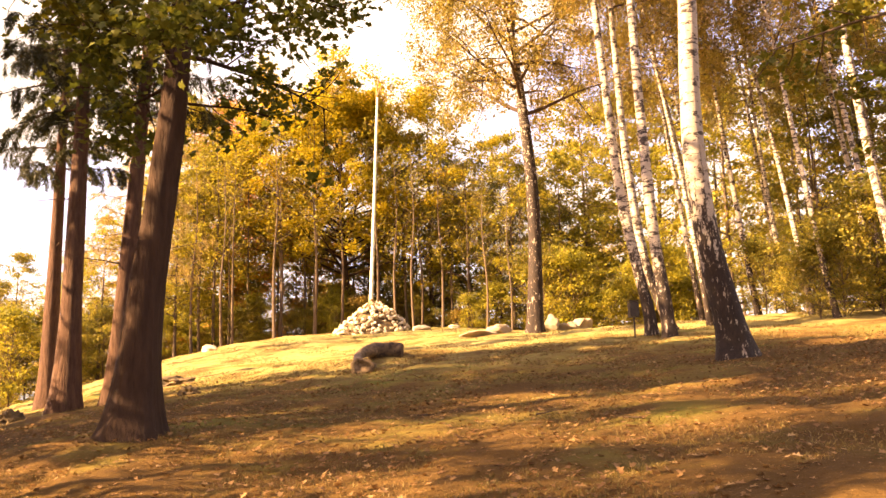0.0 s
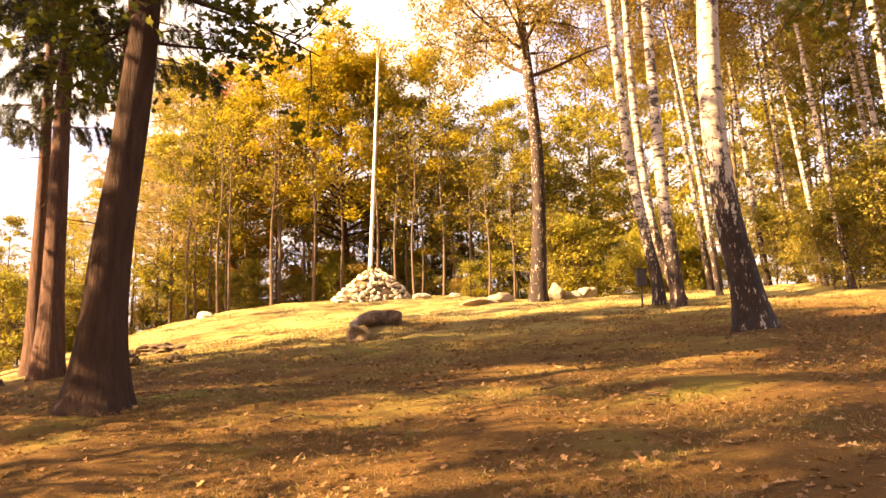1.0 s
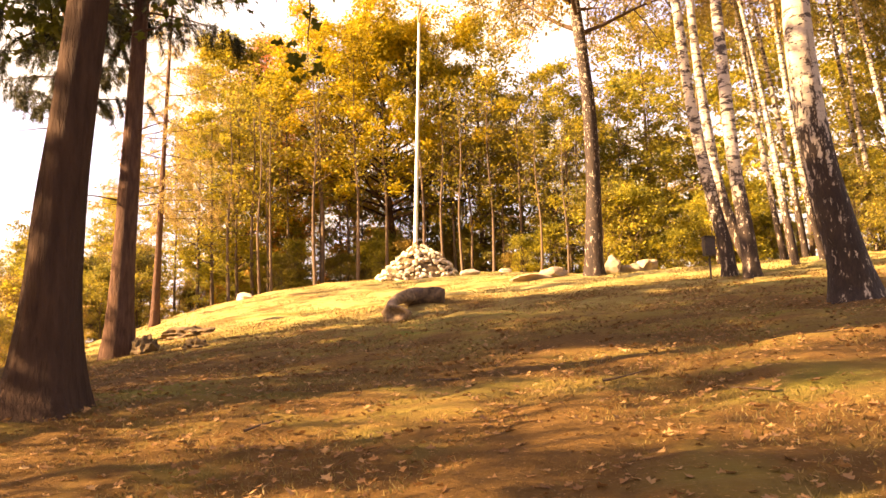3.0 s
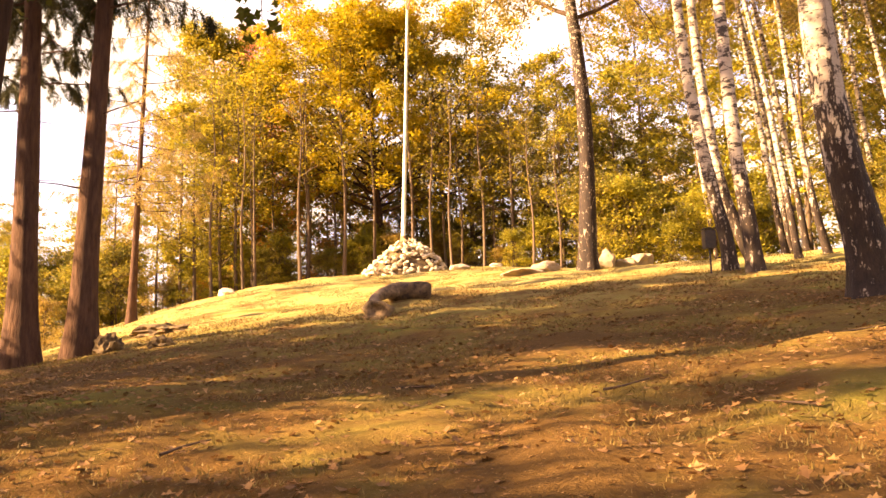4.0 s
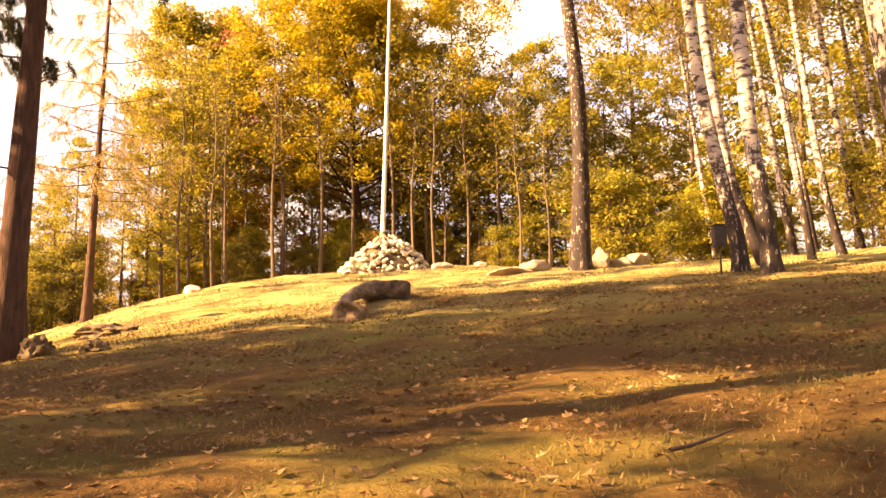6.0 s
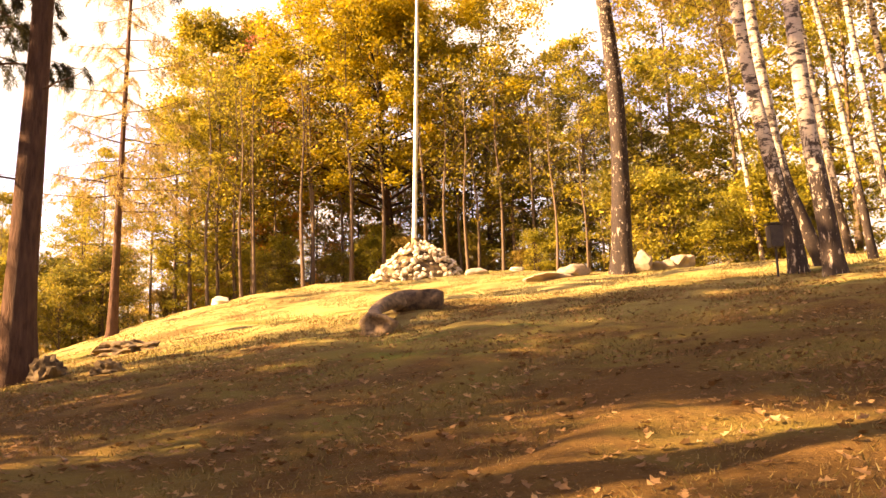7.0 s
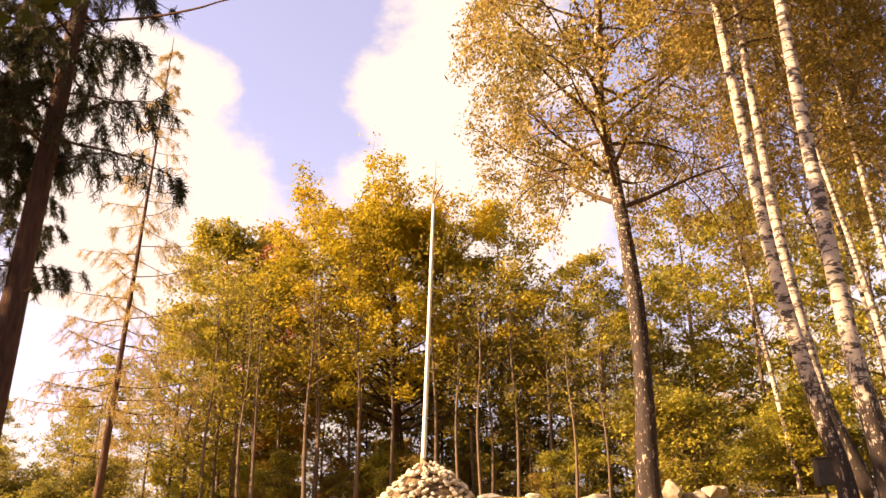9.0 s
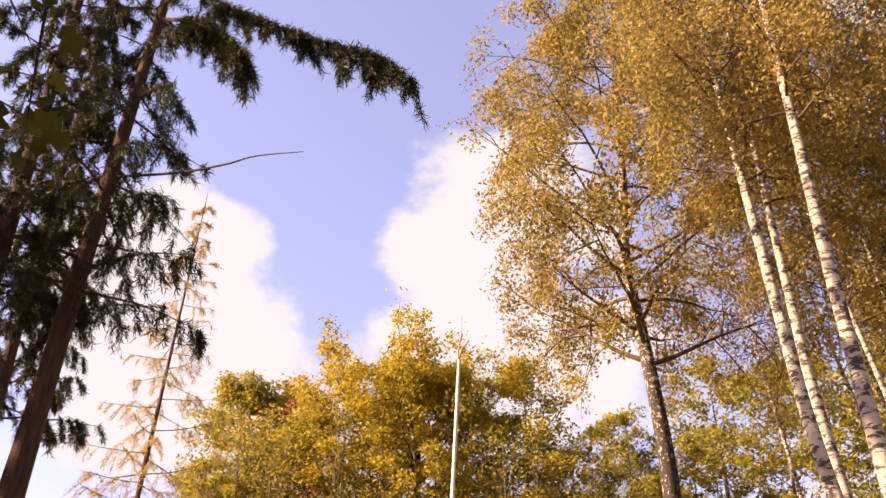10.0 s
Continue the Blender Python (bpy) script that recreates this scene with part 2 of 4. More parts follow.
M_PINE = leaf_material("pine_needle", [(0.0, (0.100, 0.121, 0.031)), (0.6, (0.237, 0.209, 0.049)), (1.0, (0.510, 0.354, 0.084))], 0.25)
M_LARCH = leaf_material("larch_needle", [(0.0, (0.240, 0.172, 0.054)), (0.5, (0.384, 0.273, 0.090)), (1.0, (0.464, 0.328, 0.144))], 0.4)
M_BROWN = leaf_material("brown_leaf", [(0.0, (0.175, 0.111, 0.034)), (0.5, (0.364, 0.253, 0.067)), (1.0, (0.564, 0.418, 0.095))])
M_OAKBARK = bark_material("dark_oak_bark", (0.018, 0.010, 0.007), (0.075, 0.042, 0.026), 12, 0.09)
M_PINEBARK = bark_material("reddish_conifer_bark", (0.026, 0.014, 0.010), (0.155, 0.084, 0.055), 13, 0.10)
M_GREYBARK = bark_material("brown_grey_bark", (0.06, 0.042, 0.03), (0.18, 0.125, 0.085), 8, 0.03)
M_TWIG = bark_material("dark_birch_twig", (0.05, 0.03, 0.02), (0.13, 0.085, 0.06), 9, 0.02)
M_BIRCHBARK = birch_bark("birch_bark", 4.2, 0.045)
M_BIRCHBARK_ROUGH = birch_bark("old_birch_bark", 5.0, 0.0)
M_BIRCHBARK_LONE = birch_bark("scaly_birch_bark", 15.0, 0.10)
M_STONE = stone_material("pale_fieldstone", (0.46, 0.37, 0.25), (0.74, 0.63, 0.46))
M_BOULDER = stone_material("sandy_boulder", (0.19, 0.14, 0.09), (0.38, 0.30, 0.205), 2.5)
M_POLE = plain_material("whitewashed_timber", (0.56, 0.58, 0.50), (0.74, 0.74, 0.66), 0.6, 8, stretch=(3, 3, 0.25))
M_POLE_END = plain_material("bare_timber", (0.25, 0.13, 0.06), (0.38, 0.20, 0.10), 0.7, 10, stretch=(3, 3, 0.4))
M_LOG = plain_material("weathered_grey_wood", (0.070, 0.042, 0.020), (0.23, 0.150, 0.080), 0.85, 6, stretch=(2, 0.7, 2))
M_LOGDARK = plain_material("dark_log_wood", (0.03, 0.018, 0.011), (0.13, 0.08, 0.04), 0.95, 7)
M_BIN = plain_material("dark_brown_sheet_metal", (0.030, 0.022, 0.018), (0.055, 0.040, 0.030), 0.5, 9, 0.3)
M_SOIL = plain_material("dark_soil", (0.045, 0.028, 0.014), (0.16, 0.105, 0.045), 0.95, 5)


# ---- mesh helpers ----
def np_mesh(name, verts, faces, mat, smooth=True, second=None, of_second=None):
    """A mesh from one array of vertices and arrays of faces (each array with one number of corners)."""
    me = bpy.data.meshes.new(name)
    faces = [np.asarray(f, dtype=np.int64) for f in faces if len(f)]
    verts = np.asarray(verts, dtype=np.float32)
    me.vertices.add(len(verts))
    me.vertices.foreach_set("co", verts.ravel())
    me.loops.add(sum(f.size for f in faces))
    me.polygons.add(sum(len(f) for f in faces))
    me.loops.foreach_set("vertex_index", np.concatenate([f.ravel() for f in faces]).astype(np.int32))
    sizes = np.concatenate([np.full(len(f), f.shape[1]) for f in faces])
    starts = np.concatenate(([0], np.cumsum(sizes)[:-1]))
    me.polygons.foreach_set("loop_start", starts.astype(np.int32))
    me.polygons.foreach_set("use_smooth", np.full(len(sizes), smooth))
    me.materials.append(mat)
    if second is not None:
        me.materials.append(second)
        me.polygons.foreach_set("material_index", np.asarray(of_second, dtype=np.int32))
    me.update(calc_edges=True)
    me.validate()
    return me


def child(name, me, parent, label=""):
    ob = new(name, me)
    ob.parent = parent
    return tagged(ob, label)


def part(name, bm, material, parent, label="", smooth=False):
    me = bpy.data.meshes.new(name)
    for f in bm.faces:
        f.smooth = smooth
    bm.to_mesh(me)
    bm.free()
    me.materials.append(material)
    return child(name, me, parent, label)


class Wood:
    """Tubes joined into one mesh."""

    def __init__(self):
        self.v, self.f, self.m, self.n = [], [], [], 0

    def tube(self, pts, rad, sides=7, lumps=0.0, rng=None, flare=0.0, slot=0):
        pts = np.asarray(pts, float)
        rad = np.asarray(rad, float)
        tan = np.gradient(pts, axis=0)
        tan /= np.linalg.norm(tan, axis=1)[:, None] + 1e-9
        ref = np.array([1.0, 0.0, 0.0]) if abs(tan[0][0]) < 0.8 else np.array([0.0, 1.0, 0.0])
        a = np.cross(tan, ref)
        a /= np.linalg.norm(a, axis=1)[:, None]
        b = np.cross(tan, a)
        ang = np.linspace(0, 2 * math.pi, sides, endpoint=False)
        rr = np.repeat(rad[:, None], sides, 1)
        if lumps and rng is not None:
            ph = rng.uniform(0, 6.28, 4)
            s = np.arange(len(pts))[:, None]
            rr = rr * (1 + lumps * (np.sin(3 * ang + ph[0] + 0.25 * s) + 0.7 * np.sin(5 * ang + ph[1] - 0.4 * s) + 0.6 * np.sin(2 * ang + ph[2] + 0.9 * s)))
            if flare:
                up = np.exp(-np.arange(len(pts)) / 4.0)[:, None] if len(pts) > 30 else np.exp(-np.arange(len(pts)) / 1.6)[:, None]
                rr = rr * (1 + flare * up * np.maximum(0, np.sin(5 * ang + ph[3])) ** 2)
        ring = pts[:, None] + rr[..., None] * (np.cos(ang)[None, :, None] * a[:, None] + np.sin(ang)[None, :, None] * b[:, None])
        k = len(pts)
        idx = np.arange(k * sides).reshape(k, sides) + self.n
        nx = np.roll(idx, -1, 1)
        q = np.stack([idx[:-1], nx[:-1], nx[1:], idx[1:]], -1).reshape(-1, 4)
        self.v.append(ring.reshape(-1, 3))
        self.f.append(q)
        self.m.append(np.full(len(q), slot))
        self.n += k * sides

    def mesh(self, name, mat, second=None):
        return np_mesh(name, np.concatenate(self.v), [np.concatenate(self.f)], mat, True, second, np.concatenate(self.m) if second is not None else None)


def unit(a):
    return a / (np.linalg.norm(a, axis=-1, keepdims=True) + 1e-9)


OVAL = np.array([(-0.5, 0.0), (0.0, 0.27), (0.5, 0.0), (0.0, -0.27)])
LOBED = np.array([(-0.5, 0.0), (-0.28, 0.30), (-0.12, 0.17), (0.10, 0.48), (0.22, 0.18), (0.5, 0.06), (0.22, -0.18), (0.10, -0.48), (-0.12, -0.17), (-0.28, -0.30)])
NEEDLE = np.array([(0.0, -0.06), (1.0, -0.02), (1.0, 0.02), (0.0, 0.06)])


def leaf_mesh(name, centres, sizes, mat, rng, shape=OVAL, normal_up=0.6, direction=None, curl=0.25):
    """One leaf at each centre, turned at random (or pointing along direction)."""
    c = np.asarray(centres, float)
    n = len(c)
    nor = rng.normal(size=(n, 3))
    nor[:, 2] = np.abs(nor[:, 2]) + normal_up
    nor = unit(nor)
    t = rng.normal(size=(n, 3)) if direction is None else direction + 0.25 * rng.normal(size=(n, 3))
    if direction is None:
        t[:, 2] -= 0.5
        t = unit(t - nor * np.sum(t * nor, 1, keepdims=True))
    else:
        t = unit(t)
        nor = unit(nor - t * np.sum(t * nor, 1, keepdims=True))
    b = np.cross(nor, t)
    s = np.asarray(sizes)[:, None, None]
    sh = shape[None]
    v = c[:, None] + s * (sh[..., :1] * t[:, None] + sh[..., 1:] * b[:, None] + curl * (np.abs(sh[..., 1:]) + 0.4 * sh[..., :1] ** 2) * nor[:, None])
    k = len(shape)
    return np_mesh(name, v.reshape(-1, 3), [np.arange(n * k).reshape(n, k)], mat, False)


def curve_pts(ctrl, k, warp=1.0):
    """A smooth line of k points through the control points."""
    p = np.asarray(ctrl, float)
    p = np.vstack([2 * p[0] - p[1], p, 2 * p[-1] - p[-2]])
    u = np.linspace(0, 1, k) ** warp * (len(p) - 3 - 1e-6)
    i = u.astype(int)
    f = (u - i)[:, None]
    a, b, c, d = p[i], p[i + 1], p[i + 2], p[i + 3]
    return 0.5 * (2 * b + (c - a) * f + (2 * a - 5 * b + 4 * c - d) * f ** 2 + (3 * b - a - 3 * c + d) * f ** 3)


def limb(start, way, length, k, rise, rng, wobble=0.10):
    """A crooked branch: rise > 0 bends upward, < 0 droops."""
    pts = [np.asarray(start, float)]
    d = unit(np.asarray(way, float))
    for i in range(k):
        d = unit(d + rng.normal(size=3) * wobble + np.array([0, 0, rise / k]))
        pts.append(pts[-1] + d * length / k)
    return np.array(pts)


def grow(rng, axis, r0, bark, leaf, n_limbs=30, lo=0.3, reach=4.0, profile=None, pitch=0.5, rise=0.3, subs=5, sub_len=0.45, sub_rise=0.0,
         leaves=12000, size=0.16, spread=0.30, shape=OVAL, sides=10, taper=0.9, flare=0.35, top=1.0, normal_up=0.6, foot=0.55, along=0.25, limb_bark=None,
         clumps=0, clump=(0.4, 0.4, 0.2), stout=0.028):
    """Trunk with limbs, and crown, as two meshes in the tree's own axes; axis is the trunk's line from the base up."""
    w = Wood()
    line = curve_pts(axis, 36, 1.8)
    tall = axis[-1][2]
    h = np.clip((line[:, 2] - line[0, 2]) / (line[-1, 2] - line[0, 2]), 0, 1)
    rad = r0 * (1 - taper * h ** 1.1) + r0 * foot * (0.6 * np.exp(-h * tall / 0.30) + 0.4 * np.exp(-h * tall / 1.1))
    w.tube(line, np.maximum(rad, 0.012), sides, 0.035, rng, flare)
    tips, ways = [], []
    for i in range(n_limbs):
        u = (i + rng.uniform(0, 1)) / n_limbs
        hh = lo + (top - lo) * u
        p = np.array([np.interp(hh, h, line[:, k]) for k in range(3)])
        az = i * 2.39996 + rng.uniform(-0.5, 0.5)
        ln = reach * (profile(u) if profile else math.sin(math.pi * min(1, 0.15 + 0.85 * u)) ** 0.7) * rng.uniform(0.75, 1.2)
        pt = pitch + 0.5 * u if rise >= 0 else pitch
        way = (math.cos(az) * math.cos(pt), math.sin(az) * math.cos(pt), math.sin(pt))
        br = limb(p, way, ln, 6, rise, rng)
        rb = max(0.014, min(0.42 * np.interp(hh, h, rad), stout * ln + 0.008))
        w.tube(br, np.linspace(rb, 0.008, 7), 5, slot=1)
        for s in range(subs):
            q = along + (1 - along) * (s + rng.uniform(0, 1)) / subs
            jj = min(q * 6, 5.999)
            p2 = br[int(jj)] + (br[int(jj) + 1] - br[int(jj)]) * (jj % 1)
            d2 = unit(br[int(jj) + 1] - br[int(jj)])
            side = unit(np.cross(d2, rng.normal(size=3)))
            tw = limb(p2, d2 * 0.6 + side * 0.8, ln * sub_len * (1.15 - 0.6 * q) * rng.uniform(0.7, 1.3) + 0.25, 4, sub_rise, rng, 0.15)
            w.tube(tw, np.linspace(max(0.007, rb * 0.35), 0.004, 5), 3, slot=1)
            tips.append(tw[1:])
            ways.append(np.diff(tw, axis=0))
    tips = np.concatenate(tips)
    ways = unit(np.concatenate(ways))
    pick = rng.integers(0, len(tips), leaves)
    cen = tips[pick] + rng.normal(size=(leaves, 3)) * spread - ways[pick] * rng.uniform(0, 0.3, (leaves, 1))
    if clumps:
        # most leaves sit in tufts of uneven size round some of the twigs, with gaps between
        heart = tips[rng.integers(0, len(tips), clumps)]
        girth = rng.uniform(0.55, 1.35, clumps)
        of = rng.choice(clumps, leaves, p=girth ** 2 / np.sum(girth ** 2))
        puff = unit(rng.normal(size=(leaves, 3))) * rng.uniform(0, 1, (leaves, 1)) ** 0.5
        tuft = heart[of] + puff * girth[of][:, None] * np.array(clump) * 1.6
        cen = np.where((np.arange(leaves) % 8 > 0)[:, None], tuft, cen)
    sz = size * rng.uniform(0.6, 1.35, leaves)
    return w.mesh("trunk", bark, limb_bark or bark), leaf_mesh("crown", cen, sz, leaf, rng, shape, normal_up)


def conifer(rng, height, r0, bark, leaf, lo, reach, n_limbs, droop, needles, length, hang=0.6, lean=(0, 0), dead=0, pick_up=0.0, boughs=(), sticks=(), stout=0.011):
    """A conifer: whorls of drooping boughs with hanging sprays of needles."""
    w = Wood()
    line = curve_pts([(0, 0, -0.2), (lean[0] * 0.4, lean[1] * 0.4, height * 0.4), (lean[0], lean[1], height)], 30)
    h = np.linspace(0, 1, 30)
    rad = r0 * (1 - 0.93 * h) + r0 * 0.5 * np.exp(-h * 22)
    w.tube(line, np.maximum(rad, 0.012), 12, 0.04, rng, 0.3)
    tips, ways = [], []
    for ctrl in sticks:
        w.tube(curve_pts(ctrl, 14), np.linspace(0.035, 0.008, 14), 5)
    for ctrl in boughs:
        br = curve_pts(ctrl, 22)
        w.tube(br, np.linspace(0.055, 0.008, 22), 6)
        for s in range(90):
            jj = min(21 * (0.2 + 0.8 * rng.uniform()), 20.99)
            p2 = br[int(jj)] + (br[int(jj) + 1] - br[int(jj)]) * (jj % 1)
            side = np.array([rng.normal() * 0.4, rng.normal() * 0.7, -0.7])
            tw = limb(p2, side + 0.5 * unit(br[int(jj) + 1] - br[int(jj)]), rng.uniform(0.25, 0.9), 4, -0.9, rng, 0.08)
            w.tube(tw, np.linspace(0.006, 0.004, 5), 3)
            for _ in range(2):
                tips.append(tw)
                ways.append(np.gradient(tw, axis=0))
    for i in range(n_limbs + dead):
        u = (i + rng.uniform(0, 1)) / n_limbs if i < n_limbs else rng.uniform(-0.35, 0)
        hh = min(0.985, max(0.12, lo + (0.98 - lo) * u))
        j = hh * 29
        p = line[int(j)] + (line[min(29, int(j) + 1)] - line[int(j)]) * (j % 1)
        az = i * 2.39996 + rng.uniform(-0.4, 0.4)
        ln = max(0.35, reach * (1 - max(0, u)) ** 0.75 * rng.uniform(0.7, 1.15)) if i < n_limbs else rng.uniform(0.6, 1.6)
        br = limb(p, (math.cos(az), math.sin(az), 0.15 + pick_up), ln, 7, -droop if i < n_limbs else -0.1, rng, 0.07)
        w.tube(br, np.linspace(0.008 + stout * ln, 0.005, 8), 5)
        if i >= n_limbs:
            continue
        for s in range(max(5, int(ln * 4.5))):
            q = 0.15 + 0.85 * rng.uniform()
            jj = min(q * 7, 6.999)
            p2 = br[int(jj)] + (br[int(jj) + 1] - br[int(jj)]) * (jj % 1)
            d2 = unit(br[int(jj) + 1] - br[int(jj)])
            side = np.cross(d2, (0, 0, 1)) * rng.choice((-1, 1))
            tw = limb(p2, 0.5 * d2 + 0.8 * side - np.array([0, 0, hang * rng.uniform(0.2, 1.2)]), 0.25 + 0.28 * ln * (1.1 - q) * rng.uniform(0.6, 1.4), 4, -hang, rng, 0.08)
            w.tube(tw, np.linspace(0.007, 0.004, 5), 3)
            tips.append(tw)
            ways.append(np.gradient(tw, axis=0))
    tips, ways = np.concatenate(tips), unit(np.concatenate(ways))
    pick = rng.integers(0, len(tips), needles)
    way = unit(ways[pick] * 0.9 + rng.normal(size=(needles, 3)) * 0.55)
    cen = tips[pick] + rng.normal(size=(needles, 3)) * 0.03 + ways[pick] * rng.uniform(-0.1, 0.1, (needles, 1))
    return w.mesh("trunk", bark), leaf_mesh("crown", cen, length * rng.uniform(0.6, 1.3, needles), leaf, rng, NEEDLE, 0.2, way, 0.05)


def tree(name, meshes, x, y, label, category="tree", group="", turn=0.0, scale=1.0, crown_label=""):
    root = new(name)
    root.empty_display_size = 0.5
    child("trunk", meshes[0], root)
    child("crown", meshes[1], root, crown_label)
    root.matrix_basis = pose(x, y, ground_z(x, y) - 0.08, 0, 0, turn) @ Matrix.Scale(scale, 4)
    return tagged(root, label, category, group)


# ---- ground ----
def ground_z(x, y):
    """Height of the hill: rising to a rounded top, falling away beyond it and down the side."""
    x = np.asarray(x, float)
    y = np.asarray(y, float)
    brow = 45.5 - 4.5 * np.tanh((x - 0.8) / 2.6)
    yc = brow - np.logaddexp(0, (brow - np.maximum(y, -6)) / 1.3) * 1.3
    xr = 16 - np.logaddexp(0, (16 - x) / 2.0) * 2.0
    xl = -20 + np.logaddexp(0, (xr + 20) / 2.0) * 2.0
    l = np.minimum(0, xl + 4)
    z = -0.4715 + 0.1431 * yc - 0.3364 * (yc / 20) ** 2 + 0.1772 * (yc / 20) ** 3 + 0.0717 * xl - 0.0297 * xl * yc / 50 - 0.0556 * l * l / 10
    z = z + 0.28 * np.exp(-((x + 3.3) ** 2 + (y - 12.8) ** 2) / 8.0)
    z = z + 0.42 * np.exp(-((x + 13.5) ** 2) / 50.0 - ((y - 46) ** 2) / 110.0)
    z = z + 0.22 * np.exp(-((x + 2.0) ** 2) / 6.0 - ((y - 31.5) ** 2) / 3.5)
    z = z - 0.06 * np.minimum(np.logaddexp(0, (y - 52) / 3) * 3, 120)
    z = z - 0.20 * np.minimum(np.logaddexp(0, (-20 - x) / 3) * 3, 40)
    return z


def spaced(lo, hi, mid_lo, mid_hi, step, grow_by):
    a = list(np.arange(mid_lo, mid_hi + 1e-6, step))
    s = step
    while a[-1] < hi:
        s *= grow_by
        a.append(a[-1] + s)
    s = step
    while a[0] > lo:
        s *= grow_by
        a.insert(0, a[0] - s)
    return np.array(a)


def build_ground():
    xs = spaced(-1500, 1500, -14, 12, 0.22, 1.10)
    ys = spaced(-600, 2500, 3, 48, 0.22, 1.10)
    X, Y = np.meshgrid(xs, ys)
    Z = ground_z(X, Y)
    rg = np.random.default_rng(3)
    for wl, amp in ((2.6, 0.022), (1.1, 0.014), (0.55, 0.010)):
        for _ in range(5):
            a, ph = rg.uniform(0, 6.28, 2)
            Z = Z + amp * 0.6 * np.sin((X * math.cos(a) + Y * math.sin(a)) * 6.28 / (wl * rg.uniform(0.7, 1.4)) + ph)
    n, k = X.shape
    i = np.arange(n * k).reshape(n, k)
    f = np.stack([i[:-1, :-1], i[:-1, 1:], i[1:, 1:], i[1:, :-1]], -1).reshape(-1, 4)
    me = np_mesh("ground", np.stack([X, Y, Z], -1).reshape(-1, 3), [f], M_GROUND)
    tagged(new("ground", me), "sloping autumn lawn with dry grass and fallen leaves", "ground", kind="structure")


build_ground()


# ---- the great trees near the path ----
R = np.random.default_rng


def placed(name, x, y, meshes, label, **kw):
    return tree(name, meshes, x, y, label, **kw)


def rel(base, pts):
    """A trunk's line, given in the world, as seen from its base."""
    return [(px - base[0], py - base[1], pz - base[2]) for px, py, pz in pts]


# oak beside the path
placed("oak_tree", -3.05, 12.6, grow(
    R(11), [(0, 0, -0.2), (0.12, 0.0, 1.8), (0.30, 0.0, 3.4), (0.42, 0.1, 5.2), (0.44, 0.3, 7.5), (0.3, 0.6, 10.5), (0.2, 0.8, 14)], 0.24, M_OAKBARK, M_OAK,
    n_limbs=38, lo=0.34, reach=2.9, pitch=0.12, rise=-0.1, subs=8, sub_len=0.45, leaves=19000, size=0.14, spread=0.20, shape=LOBED, clumps=420, clump=(0.34, 0.34, 0.24), stout=0.014, sides=20, foot=1.55, flare=0.6, taper=0.8),
    "dark-barked oak with a leaning trunk and green-brown leaves", category="oak tree", turn=0)

# three tall conifers on the slope
sp1 = conifer(R(21), 27, 0.30, M_PINEBARK, M_SPRUCE, 0.40, 3.0, 80, 0.55, 104000, 0.15, 1.0, lean=(1.5, 0), dead=4, boughs=[[(0.9, 0, 17.0), (2.2, -0.2, 16.2), (3.9, -0.3, 15.0), (5.3, -0.4, 14.1), (6.3, -0.4, 13.6), (7.1, -0.4, 12.8)],
                      [(0.9, 0, 16.0), (2.2, -0.5, 15.2), (3.2, -0.8, 14.2), (3.8, -0.9, 13.2)]],
              sticks=[[(0.6, 0, 11.5), (2.4, -0.4, 11.1), (3.6, -0.8, 10.86), (4.3, -1.0, 10.82), (5.3, -1.2, 10.64)]])
sp2 = conifer(R(22), 26, 0.33, M_PINEBARK, M_SPRUCE, 0.43, 3.1, 64, 0.5, 80000, 0.16, 1.0, dead=3)
placed("spruce_tree", -8.95, 25.3, sp1, "tall spruce with dark flaky trunk and drooping boughs", category="spruce tree", group="tall spruces on the slope")
placed("spruce_tree", -10.2, 25.1, sp2, "tall spruce with reddish trunk bare to great height", category="spruce tree", group="tall spruces on the slope", turn=140)
placed("spruce_tree", -13.6, 30.5, sp2, "slim spruce with sunlit reddish trunk", category="spruce tree", group="tall spruces on the slope", turn=250, scale=0.92)

# thin larch at the edge of the slope
placed("larch_tree", -15.3, 40.6, conifer(R(23), 20.5, 0.17, M_PINEBARK, M_LARCH, 0.30, 3.5, 70, -0.25, 26000, 0.15, 0.75, lean=(0.9, 0), dead=4, pick_up=-0.3, stout=0.006),
       "thin larch with sparse yellowed needles", category="larch tree")

# birches
BIRCH = dict(subs=7, sub_len=0.55, sub_rise=-1.1, size=0.12, spread=0.22, pitch=0.5, rise=-0.25, normal_up=0.1, foot=0.55, limb_bark=M_TWIG, clumps=420, clump=(0.30, 0.30, 0.46))
placed("birch_tree", 6.45, 19.6, grow(
    R(31), [(0, 0, -0.2), (-0.12, 0, 0.9), (-0.36, 0, 2.3), (-0.52, 0, 4.2), (-0.50, 0, 6.0), (-0.35, 0.1, 9.0), (-0.4, 0.2, 15), (-0.3, 0.3, 24)], 0.26, M_BIRCHBARK_ROUGH, M_BIRCH,
    n_limbs=34, lo=0.62, reach=2.6, leaves=9000, sides=20, taper=0.85, flare=0.5, **dict(BIRCH, foot=1.35)),
    "old birch with white bark and black furrowed foot", category="birch tree", group="birches")
